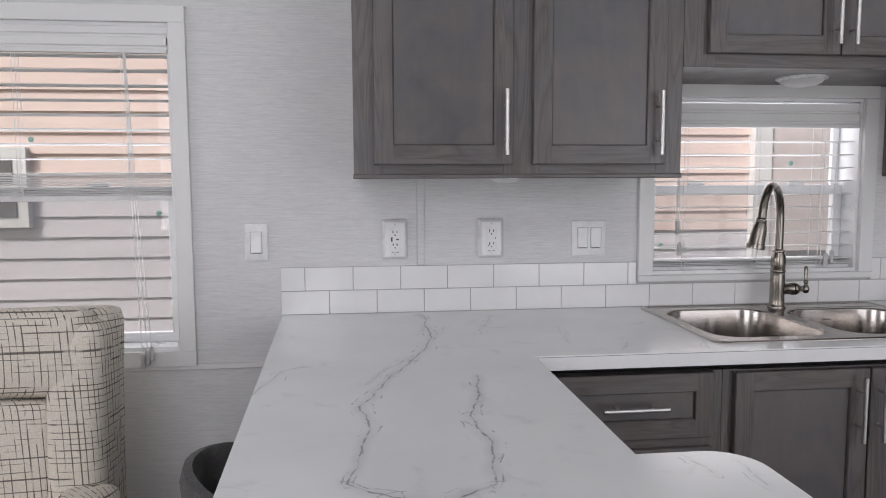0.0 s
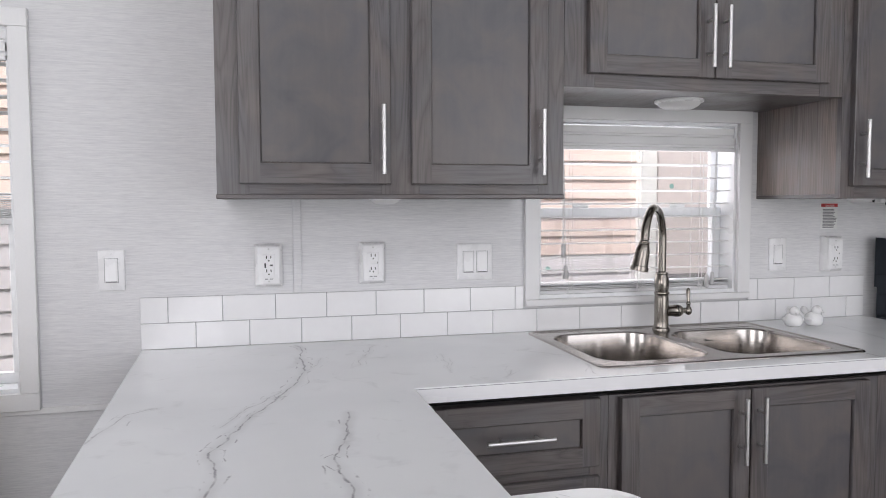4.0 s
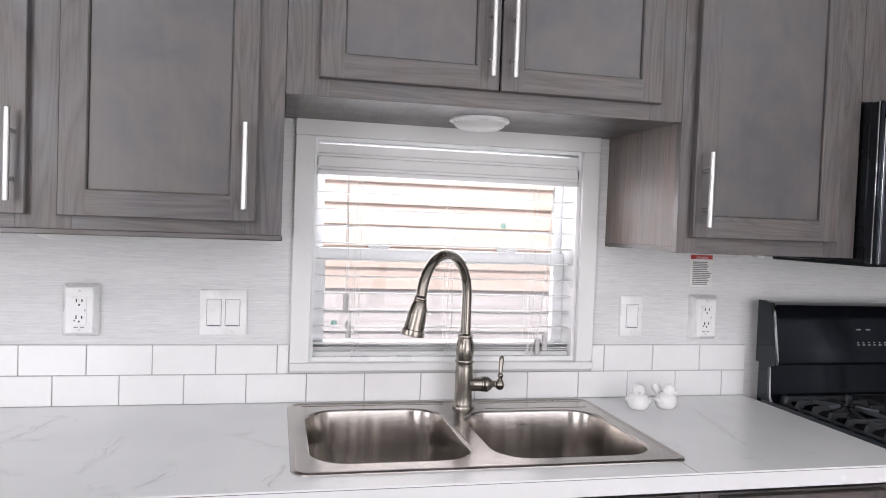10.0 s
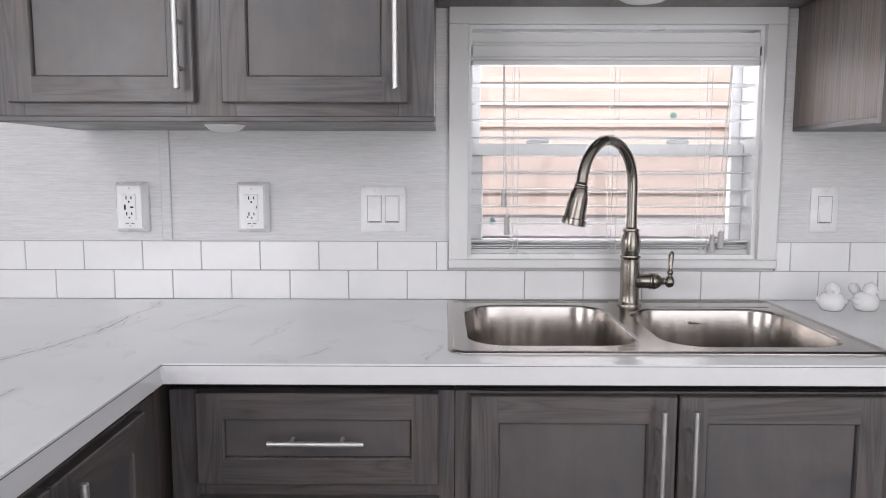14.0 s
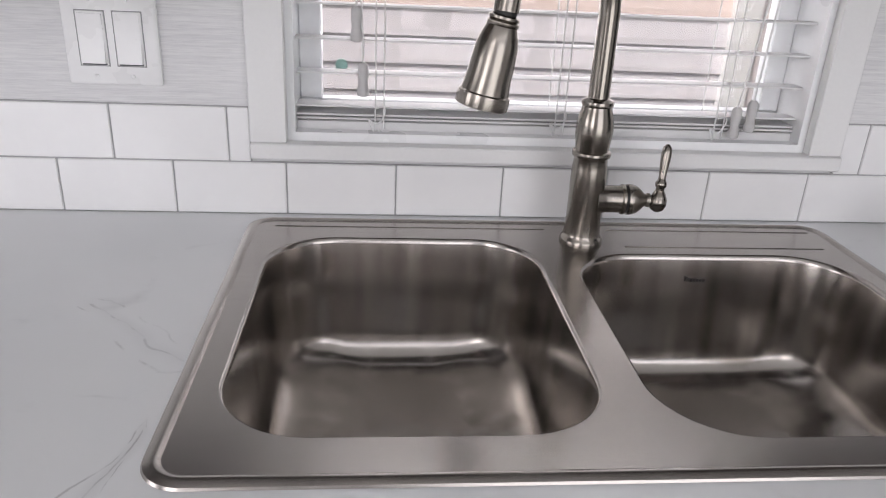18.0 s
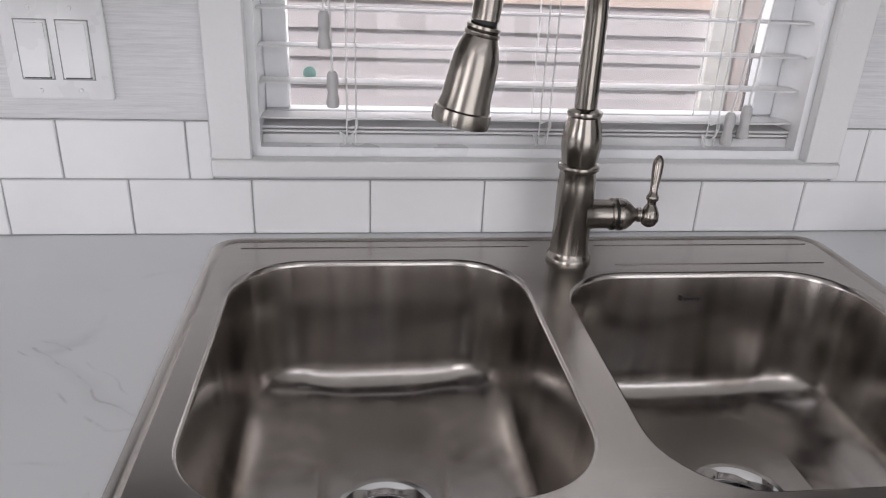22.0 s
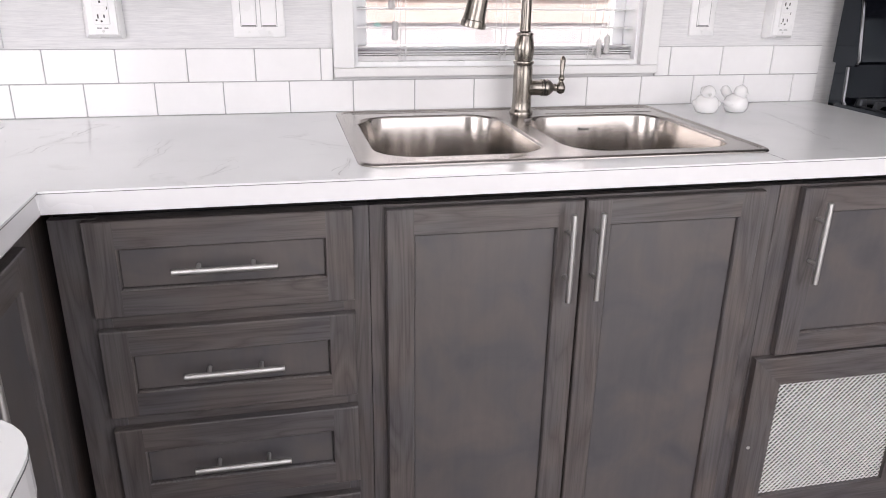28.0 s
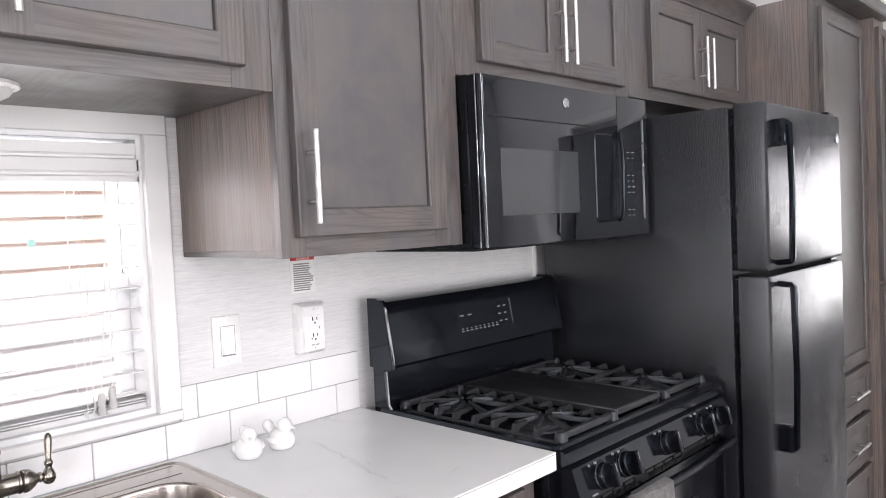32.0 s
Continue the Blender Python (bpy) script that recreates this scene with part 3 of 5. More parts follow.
def hung_window(name, x0, x1, z0, z1, mid, label):
    w = thing(name, (x0 + x1) / 2, 0.06, z0, label, "window", kind="structure")
    casing(name, x0, x1, z0, z1, 0.05, x1 < 2.1 and x0 > 0, w)
    for a, c in ((x0, x0 + 0.01), (x1 - 0.01, x1)):
        part("jamb", box(a, c, 0.006, 0.128, z0, z1), vinyl, w)
    part("jamb", box(x0 + 0.01, x1 - 0.01, 0.006, 0.128, z1 - 0.01, z1), vinyl, w)
    part("jamb", box(x0 + 0.01, x1 - 0.01, 0.006, 0.128, z0, z0 + 0.012), vinyl, w)
    sash(w, x0 + 0.01, x1 - 0.01, z0 + 0.012, mid + 0.03, 0.082)
    sash(w, x0 + 0.01, x1 - 0.01, mid - 0.002, z1 - 0.01, 0.111, 0.026, 0.016)
    p = part("insect_screen", box(x0 + 0.012, x1 - 0.012, 0.1285, 0.1295, z0 + 0.012, mid), screen_mat, w, "fine grey insect screen", 0)
    p.visible_shadow = False
    for s in (0.25, 0.75):
        part("sash_lock", box(x0 + (x1 - x0) * s - 0.03, x0 + (x1 - x0) * s + 0.03, 0.078, 0.086, mid + 0.03, mid + 0.042, 0.003), vinyl, w)
    return w


w1 = hung_window("window_1", *LWIN, 1.3, "white vinyl hung window with a half-raised blind")
w2 = hung_window("window_2", *KWIN, 1.295, "white vinyl hung window behind the kitchen sink")
for w, x, y, z in ((w1, -0.391, 0.088, 1.243), (w1, -0.78, 0.112, 1.48), (w2, 1.8, 0.112, 1.402), (w2, 1.31, 0.09, 1.114)):
    part("pane_dot", lathe(((0.009, 0), (0.009, 0.0012), (0.007, 0.002)), (x, y, z), (0, -1, 0), 16), dot_green, w, "small green sticker dot")
for nm, (x0, x1, z0, z1) in zip(("window_3", "window_4"), HWIN):
    hw = thing(nm, (x0 + x1) / 2, 0.06, z0, "small white clerestory window high on the wall", "window", kind="structure")
    casing(nm, x0, x1, z0, z1, 0.042, False, hw)
    for a, c in ((x0, x0 + 0.012), (x1 - 0.012, x1)):
        part("jamb", box(a, c, 0.006, 0.128, z0, z1), vinyl, hw)
    sash(hw, x0 + 0.012, x1 - 0.012, z0 + 0.002, z1 - 0.002, 0.08)

# battens over the joints of the wall boards
for x0, x1, z0, z1 in ((0.441, 0.466, 1.07, CEIL), (1.697, 1.719, 2.2, 2.53), (3.335, 3.357, 1.0, 1.74), (-0.8, -0.778, 1.88, CEIL)):
    solo("trim_batten", box(x0, x1, -0.001, 0.007, z0, z1, 0.0015), trim_white if z1 < 2 else wallpaper, (x0, 0, z0), kind="structure", smooth=0)
solo("trim_rail", box(-3.0, 0.0, -0.002, 0.007, 0.744, 0.763, 0.002), trim_white, (-1, 0, 0.75), kind="structure")

# doorway to the next room
door = thing("door_1", 5.08, -1.25, 0, "white cased doorway to the next room", "doorway", kind="structure")
for a, c in ((-0.835, -0.805), (-1.68, -1.65)):
    part("door_jamb", box(5.031, 5.145, a, c, 0, 2.06, 0.002), trim_white, door)
for a, c in ((-0.8, -0.725), (-1.8, -1.66)):
    part("door_casing", box(5.0, 5.029, a, c, 0, 2.13, 0.004), trim_white, door)
    part("casing_bead", box(4.994, 5.0005, a + 0.03, a + 0.05, 0, 2.13, 0.003), trim_white, door)
part("door_head", box(5.0, 5.029, -1.66, -0.8, 2.06, 2.13, 0.004), trim_white, door)

# tile backsplash, two courses
P = 0.1545
TOPZ, ROW = 0.914, 0.077
splash = thing("wall_backsplash", 0, 0, TOPZ, "two courses of glossy white brick tile over the worktop", "backsplash", kind="structure")
for a, c, z in ((0.001, 2.548, TOPZ), (0.001, 1.189, TOPZ + ROW), (2.045, 2.548, TOPZ + ROW)):
    part("grout_bed", box(a, c, 0.0025, 0.0058, z, z + ROW), grout, splash, smooth=0)
rows = ([(k * P, (k + 1) * P) for k in range(16)] + [(16 * P, 2.55)], [(0.0, P / 2)] + [((k + 0.5) * P, (k + 1.5) * P) for k in range(7)] + [(7.5 * P, 1.189), (2.045, 13.5 * P)] + [((k + 0.5) * P, (k + 1.5) * P) for k in range(13, 16)])
for j, row in enumerate(rows):
    z = TOPZ + j * ROW
    for a, c in row:
        c = min(c, 2.55)
        part("tile", box(a + 0.0011, c - 0.0011, -0.0005, 0.0055, z + 0.0011, z + ROW - 0.0011, 0.0012), tile_white, splash, smooth=0)

solo("backdrop", box(-160, 160, 80, 80.5, -20, 130), sky_mat, (0, 80, 0), kind="structure", smooth=0)

# neighbouring house outside the north windows
house = thing("neighbour_house", 1.5, 3.1, -0.7, "neighbouring house with peach lap siding and white trim", "house")
part("house_wall", box(-7, 9, 3.05, 3.2, -0.7, 3.3), siding_mat, house, smooth=0)
LAP = 0.1455
for i in range(28):
    z = -0.7975 + i * LAP
    # boards below each line take the colour with shade painted in
    for x0, x1, line in ((-7, 0.3, 1.15), (0.302, 9, 0.88)):
        bm = skin(bmesh.new(), [[(x, 3.05, z), (x, 3.012, z), (x, 3.032, z + LAP + 0.004), (x, 3.05, z + LAP + 0.004)] for x in (x0, x1)])
        part("siding_board", bm, siding_mat if z > line else siding_shade_mat, house, smooth=0)
nw = part("house_window", box(-2.75, -1.995, 2.96, 3.06, 1.02, 1.575, 0.004), vinyl, house)
part("pane", box(-2.67, -2.07, 2.952, 2.965, 1.095, 1.27), dark_window, nw, smooth=0)
part("pane", box(-2.67, -2.09, 2.952, 2.965, 1.33, 1.5), dark_window, nw, smooth=0)
part("corner_post", box(3.27, 3.41, 2.95, 3.06, -0.7, 3.3), vinyl, house)
hd = part("house_door", box(3.415, 4.05, 2.97, 3.06, -0.5, 2.2, 0.004), door_grey, house)
part("door_window", box(3.52, 3.95, 2.962, 2.975, 0.3, 0.78), dark_window, hd, smooth=0)
part("door_trim", box(4.055, 4.3, 2.96, 3.06, -0.5, 2.3), vinyl, house)
part("eave", box(-7.2, 9.2, 2.7, 3.3, 3.3, 3.42), vinyl, house)


# ---- blinds ----
def blind(x0, x1, ztop, zs, tilt, zrail, name_label, cords, stack=0):
    b = thing("window_blind", (x0 + x1) / 2, 0.05, ztop, name_label, "blind")
    part("valance", skin(bmesh.new(), [[(x, y, z) for y, z in ((0.03, ztop), (0.01, ztop - 0.002), (0.01, ztop - 0.024), (0.017, ztop - 0.028), (0.017, ztop - 0.032), (0.006, ztop - 0.036), (0.006, ztop - 0.06), (0.013, ztop - 0.064), (0.013, ztop - 0.068), (0.006, ztop - 0.072), (0.006, ztop - 0.083), (0.03, ztop - 0.083))] for x in (x0 - 0.004, x1 + 0.004)]), trim_white, b)
    part("head_rail", box(x0, x1, 0.03, 0.075, ztop - 0.05, ztop - 0.002, 0.002), vinyl, b)
    a = radians(tilt)
    for z in zs:
        pts = []
        for s in range(7):
            u = (s / 6 - 0.5) * 0.05
            h = 0.0022 * (1 - (2 * u / 0.05) ** 2)
            pts.append((0.052 + u * math.cos(a), z + u * math.sin(a) + h))
        low = [(y, z2 - 0.0024) for y, z2 in reversed(pts)]
        part("slat", skin(bmesh.new(), [[(x, y, z2) for y, z2 in pts + low] for x in (x0, x1)]), slat_mat, b)
    for i in range(stack):
        part("slat", box(x0, x1, 0.027, 0.077, zrail + 0.02 + i * 0.0054, zrail + 0.0232 + i * 0.0054, 0.0006), slat_mat, b)
    part("bottom_rail", box(x0, x1, 0.027, 0.077, zrail, zrail + 0.018, 0.004, seg=2), slat_mat, b)
    for x in cords:
        for y in (0.026, 0.078):
            part("ladder_cord", rod((x, y, zrail), (x, y, ztop - 0.05), 0.0011, 6), cord, b)
        part("lift_cord", rod((x + 0.012, 0.024, zrail), (x + 0.012, 0.024, ztop - 0.05), 0.0011, 6), cord, b)
    return b


def pull(b, x, y, ztop, z, lean=0.0):
    c = part("pull_cord", sweep([(x, y, ztop), (x + lean * 0.4, y - 0.004, (ztop + z) / 2), (x + lean, y, z)], 0.0015, 6), cord, b)
    part("cord_tassel", lathe(((0.004, 0.018), (0.0072, 0.014), (0.0078, 0.003), (0.0064, -0.009), (0.0088, -0.021), (0.008, -0.027), (0.002, -0.029)), (x + lean, y, z - 0.014), n=12), tassel_mat, c)


kb = blind(1.25, 1.983, 1.604, [1.0665 + 0.0455 * i for i in range(10)], -4, 1.028, "white slatted blind, lowered and open, in the sink window", (1.36, 1.62, 1.86), 2)
for x, z, ln in ((1.33, 1.2, 0.004), (1.333, 1.127, 0.01), (1.915, 1.082, -0.032), (1.917, 1.092, -0.012)):
    pull(kb, x, 0.012, 1.522, z, ln)
for x in (1.36, 1.62, 1.86):
    loop = [(x + 0.016 * math.sin(t * 1.3) * (1 - t / 9), 0.02, 1.066 - 0.006 * t + 0.008 * math.sin(2.2 * t)) for t in np.linspace(0, 6.5, 16)]
    part("cord_knot", sweep(loop, 0.0013, 6), cord, kb)
lb = blind(-1.31, -0.328, 1.822, [1.372 + 0.0455 * i for i in range(9)], -3, 1.285, "white slatted blind raised halfway on the window", (-1.18, -0.79, -0.472), 12)
for x, z, ln in ((-0.449, 0.80, 0.02), (-0.446, 0.812, 0.032), (-0.443, 0.825, 0.042)):
    pull(lb, x, -0.021, 1.74, z, ln)
for x in (-1.18, -0.79, -0.472):
    for q in range(3):
        loop = [(x + 0.02 * math.sin(2.1 * t + q), 0.019 - 0.002 * q, 1.325 - 0.012 * q + 0.012 * math.cos(1.7 * t + q)) for t in np.linspace(0, 6, 18)]
        part("cord_knot", sweep(loop, 0.0013, 6), cord, lb)

# ---- cabinet doors ----
def facing_y(x0, yf):
    """Local (u right, d outward, v up) to world, for a front that faces the room."""
    return Matrix(((1, 0, 0, x0), (0, -1, 0, yf), (0, 0, 1, 0), (0, 0, 0, 1)))


def facing_x(y0, xf):
    return Matrix(((0, 1, 0, xf), (1, 0, 0, y0), (0, 0, 1, 0), (0, 0, 0, 1)))


def bar_handle(parent, m, u0, v0, u1, v1, label="slim brushed steel bar handle"):
    a, c = Vector((u0, 0.031, v0)), Vector((u1, 0.031, v1))
    bm = rod(a, c, 0.006, 14)
    for s in (0.24, 0.76):
        p = a.lerp(c, s)
        rod((p.x, 0.0, p.z), (p.x, 0.031, p.z), 0.0042, 10, bm)
    part("handle", moved(bm, m), handle_steel, parent, label)


def shaker(parent, m, name, w, v0, v1, u=0.0, rail=0.054, t=0.019, deep=0.0095, grain=(None, None)):
    """A framed door or drawer front: recessed panel, two stiles, two rails."""
    st, ra = grain[0] or wood_z, grain[1] or wood_x
    e, c = 0.0032, 0.0022
    r1 = rail - e
    bm = box(u + r1 - 0.002, u + w - r1 + 0.002, 0.001, t - deep - 0.0025, v0 + r1 - 0.002, v1 - r1 + 0.002)
    box(u + rail + 0.0009, u + w - rail - 0.0009, t - deep - 0.004, t - deep, v0 + rail + 0.0009, v1 - rail - 0.0009, 0.0, bm)
    d = part(name, moved(bm, m), stain, parent, smooth=0)
    for a, q in ((u, 1), (u + w, -1)):
        cut = lambda top: ((a, 0.0), (a, top - c), (a + q * c, top), (a + q * r1, top), (a + q * r1, 0.0))
        part("stile", moved(skin(bmesh.new(), [[(x, y, z) for x, y in cut(top)] for z, top in ((v0, t - c), (v0 + c, t), (v1 - c, t), (v1, t - c))]), m), st, d, smooth=20)
    for z, q in ((v0, 1), (v1, -1)):
        cut = ((z, 0.0), (z, t - c), (z + q * c, t - 0.0001), (z + q * r1, t - 0.0001), (z + q * r1, 0.0))
        part("rail", moved(skin(bmesh.new(), [[(x, y, zz) for zz, y in cut] for x in (u + r1, u + w - r1)]), m), ra, d, smooth=20)
    rim = lambda i, y: [(u + i, y, v0 + i), (u + w - i, y, v0 + i), (u + w - i, y, v1 - i), (u + i, y, v1 - i)]
    part("inner_edge", moved(skin(bmesh.new(), [rim(r1, t - 0.0001), rim(rail - 0.0006, t - 0.003), rim(rail, t - deep - 0.0025)], True, (False, False)), m), st, d, smooth=0)
    return d


UF = -0.386
UB, UT = 1.352, 2.125


def upper(name, x0, x1, z0, doors, label, stiles, left_open=False):
    """A wall cabinet: carcase, face frame, doors of (x0, x1, z0, z1, handle side)."""
    c = thing(name, (x0 + x1) / 2, 0, z0, label, "wall cabinet", "wall cabinets")
    part("carcase", box(x0 + 0.001, x1 - 0.001, UF + 0.02, 0.004, z0 + 0.014, UT), wood_side, c, smooth=0)
    part("bottom_board", box(x0 + 0.001, x1 - 0.001, UF + 0.02, 0.004, z0 + 0.002, z0 + 0.0135), wood_y, c, smooth=0)
    for a, e in stiles:
        part("face_stile", box(a, e, UF, UF + 0.0195, z0, UT, 0.0005), wood_z, c)
    ins = sorted(stiles)
    for (a0, a1), (b0, b1) in zip(ins, ins[1:]):
        part("face_rail", box(a1, b0, UF + 0.0002, UF + 0.0195, z0, z0 + 0.045, 0.0005), wood_x, c)
        part("face_rail", box(a1, b0, UF + 0.0002, UF + 0.0195, UT - 0.05, UT, 0.0005), wood_x, c)
    for a, e, v0, v1, side in doors:
        m = facing_y(a, UF - 0.001)
        d = shaker(c, m, "cabinet_door", e - a, v0, v1)
        hu = 0.023 if side < 0 else e - a - 0.023
        bar_handle(d, Matrix.Translation((0, -0.019, 0)) @ m, hu, v0 + 0.024, hu, v0 + 0.2)
    return c


c1 = upper("wall_cabinet", 0.241, 1.158, UB, ((0.295, 0.673, 1.39, 2.076, 1), (0.729, 1.105, 1.39, 2.076, 1)), "tall grey-brown stained oak wall cabinet with two doors", ((0.241, 0.318), (0.65, 0.752), (1.085, 1.158)))
part("moulding", box(0.239, 1.16, UF - 0.007, UF + 0.0, UB, UB + 0.012, 0.002), wood_x, c1)
upper("wall_cabinet", 1.159, 2.073, 1.66, ((1.226, 1.616, 1.697, 2.082, 1), (1.62, 2.01, 1.697, 2.082, -1)), "short stained oak wall cabinet over the sink window", ((1.159, 1.25), (1.99, 2.073)))
c3 = upper("wall_cabinet", 2.074, 2.568, UB, ((2.105, 2.503, 1.39, 2.084, -1),), "tall stained oak wall cabinet beside the microwave", ((2.074, 2.128), (2.48, 2.568)))
upper("wall_cabinet", 2.569, 3.345, 1.745, ((2.645, 2.969, 1.784, 2.09, 1), (2.973, 3.297, 1.784, 2.09, -1)), "short stained oak wall cabinet above the microwave", ((2.569, 2.67), (3.27, 3.345)))
upper("wall_cabinet", 3.346, 4.248, 1.762, ((3.468, 3.822, 1.8, 2.095, 1), (3.826, 4.18, 1.8, 2.095, -1)), "short stained oak wall cabinet above the refrigerator", ((3.346, 3.49), (4.155, 4.248)))
part("cable_clip", box(2.47, 2.494, -0.145, -0.115, UB - 0.014, UB + 0.003, 0.003), plate_white, c3, "small white plastic clip")
# crown moulding along the wall cabinets
prof = ((0.0, -0.012), (-0.006, -0.012), (-0.008, 0.004), (-0.016, 0.012), (-0.034, 0.036), (-0.044, 0.044), (-0.048, 0.05), (-0.048, 0.062), (0.0, 0.062))
crown = thing("crown_moulding", 2.2, UF, UT, "stained oak crown moulding along the wall cabinets", "moulding")
part("moulding_front", skin(bmesh.new(), [[(x + (e * d if e else 0), UF + d, UT + 0.0005 + h) for d, h in prof] for x, e in ((0.241, 1), (4.249, 0))]), wood_x, crown)
part("moulding_return", skin(bmesh.new(), [[(0.241 + d, y + (e * d if e else 0), UT + 0.0005 + h) for d, h in prof] for y, e in ((UF, 1), (0.004, 0))]), wood_y, crown)


def puck_light(x, y, z, r, group=""):
    l = thing("puck_light", x, y, z, "round white under-cabinet light with a frosted dome, unlit", "light", "under-cabinet lights")
    part("trim_ring", lathe(((r, 0), (r, -0.08 * r), (r * 0.9, -0.133 * r), (r * 0.86, -0.133 * r)), (x, y, z), n=36), plate_white, l)
    part("diffuser", lathe(((r * 0.87, -0.127 * r), (r * 0.8, -0.24 * r), (r * 0.6, -0.35 * r), (r * 0.3, -0.4 * r), (0.002, -0.413 * r)), (x, y, z), n=36), lamp_glass, l)


puck_light(1.63, -0.2, 1.662, 0.075)
puck_light(0.685, -0.24, UB + 0.004, 0.046)
puck_light(2.33, -0.2, UB + 0.002, 0.042)

# ---- base cabinets ----
BF = -0.584


def base_unit(x0, x1, label, stiles, rails):
    c = thing("base_cabinet", (x0 + x1) / 2, -0.3, 0, label, "base cabinet", "base cabinets")
    part("carcase", box(x0 + 0.001, x1 - 0.001, BF + 0.02, -0.002, 0.0, 0.69 if x0 > 1 and x1 < 2.1 else 0.842), wood_side, c, smooth=0)
    # black strip that stands in for the shade beneath the worktop's front edge
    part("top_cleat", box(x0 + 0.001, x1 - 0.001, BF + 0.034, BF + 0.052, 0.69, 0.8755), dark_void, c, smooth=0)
    for a, e in stiles:
        part("face_stile", box(a, e, BF, BF + 0.0195, 0.0, 0.848, 0.0005), wood_z, c)
    for a, e, z0, z1 in rails:
        part("face_rail", box(a, e, BF + 0.0002, BF + 0.0195, z0, z1, 0.0005), wood_x, c)
    return c


drawers = base_unit(0.668, 1.2, "stained oak base cabinet with four drawers", ((0.668, 0.745), (1.15, 1.2)), [(0.745, 1.15, z, z + 0.05) for z in (0.0, 0.222, 0.43, 0.632, 0.797)])
for z0, z1 in ((0.672, 0.847), (0.471, 0.645), (0.27, 0.444), (0.066, 0.239)):
    m = facing_y(0.722, BF - 0.001)
    d = shaker(drawers, m, "drawer_front", 0.448, z0, z1, rail=0.052, grain=(wood_z, wood_x))
    bar_handle(d, Matrix.Translation((0, -0.019, 0)) @ m, 0.138, z0 + 0.09, 0.314, z0 + 0.09)
sinkbase = base_unit(1.201, 2.04, "stained oak sink cabinet with two tall doors", ((1.201, 1.25), (1.985, 2.04)), ((1.25, 1.985, 0.0, 0.05), (1.25, 1.985, 0.8, 0.847)))
for a, e, side in ((1.229, 1.609, 1), (1.614, 1.996, -1)):
    m = facing_y(a, BF - 0.001)
    d = shaker(sinkbase, m, "cabinet_door", e - a, 0.028, 0.843)
    hu = (e - a - 0.033) if side > 0 else 0.02
    bar_handle(d, Matrix.Translation((0, -0.019, 0)) @ m, hu, 0.647, hu, 0.825)
endbase = base_unit(2.041, 2.545, "stained oak base cabinet with a door over a vent grille", ((2.041, 2.105), (2.475, 2.545)), ((2.105, 2.475, 0.0, 0.05), (2.105, 2.475, 0.43, 0.48), (2.105, 2.475, 0.8, 0.847)))
m = facing_y(2.087, BF - 0.001)
d = shaker(endbase, m, "cabinet_door", 0.41, 0.461, 0.843)
bar_handle(d, Matrix.Translation((0, -0.019, 0)) @ m, 0.036, 0.643, 0.036, 0.82)

grille = thing("vent_grille", 2.285, BF - 0.012, 0.23, "white expanded metal vent mesh in a mitred stained oak frame", "vent grille")
gx0, gx1, gz0, gz1, gw = 2.045, 2.528, 0.012, 0.455, 0.066
for q in (((gx0, gz0), (gx1, gz0), (gx1 - gw, gz0 + gw), (gx0 + gw, gz0 + gw)), ((gx0, gz1), (gx1, gz1), (gx1 - gw, gz1 - gw), (gx0 + gw, gz1 - gw)),
          ((gx0, gz0), (gx0 + gw, gz0 + gw), (gx0 + gw, gz1 - gw), (gx0, gz1)), ((gx1, gz0), (gx1 - gw, gz0 + gw), (gx1 - gw, gz1 - gw), (gx1, gz1))):
    flat = q[0][1] == q[1][1]
    bm = skin(bmesh.new(), [[(x, BF - 0.003, z) for x, z in q], [(x, BF - 0.018, z) for x, z in q], [((x * 0.985 + 2.2865 * 0.015), BF - 0.021, (z * 0.985 + 0.2335 * 0.015)) for x, z in q]])
    part("frame_board", bm, wood_x if flat else wood_z, grille)
part("dark_backing", box(gx0 + gw - 0.004, gx1 - gw + 0.004, BF - 0.004, BF - 0.0025, gz0 + gw - 0.004, gz1 - gw + 0.004), dark_void, grille, smooth=0)
bm = bmesh.new()
hx, hz, bond, strand = 0.0138, 0.0072, 0.0027, 0.0023
slope, slant = math.degrees(math.atan2(hz - bond, hx / 2)), math.hypot(hz - bond, hx / 2)
for j in range(-1, 46):
    for i in range(-1, 28):
        cx, cz = gx0 + gw + (i + 0.5 * (j % 2)) * hx, gz0 + gw + j * hz
        for ang, ln in ((slope, slant), (180 - slope, slant), (90, bond)):
            ux, uz = math.cos(radians(ang)), math.sin(radians(ang))
            px, pz = cx + (0 if ang == 90 else ux * ln / 2), cz + (-bond / 2 if ang == 90 else uz * ln / 2)
            if not (gx0 + gw < px < gx1 - gw and gz0 + gw < pz < gz1 - gw):
                continue
            nx, nz = -uz * strand / 2, ux * strand / 2
            lo = [(px - ux * ln / 2 - nx, pz - uz * ln / 2 - nz), (px + ux * ln / 2 - nx, pz + uz * ln / 2 - nz), (px + ux * ln / 2 + nx, pz + uz * ln / 2 + nz), (px - ux * ln / 2 + nx, pz - uz * ln / 2 + nz)]
            f = [bm.verts.new((x, BF - 0.009, z)) for x, z in lo]
            bk = [bm.verts.new((x, BF - 0.006, z)) for x, z in lo]
            bm.faces.new(f)
            for s in range(4):
                bm.faces.new((f[s], f[(s + 1) % 4], bk[(s + 1) % 4], bk[s]))
part("mesh_screen", bm, plate_white, grille, "white expanded metal mesh", 0)["kind"] = "stuff"
for x, z in ((2.062, 0.226), (2.512, 0.226)):
    part("screw", lathe(((0.0045, 0), (0.004, 0.002), (0.001, 0.003)), (x, BF - 0.0205, z), (0, -1, 0), 10), handle_steel, grille)

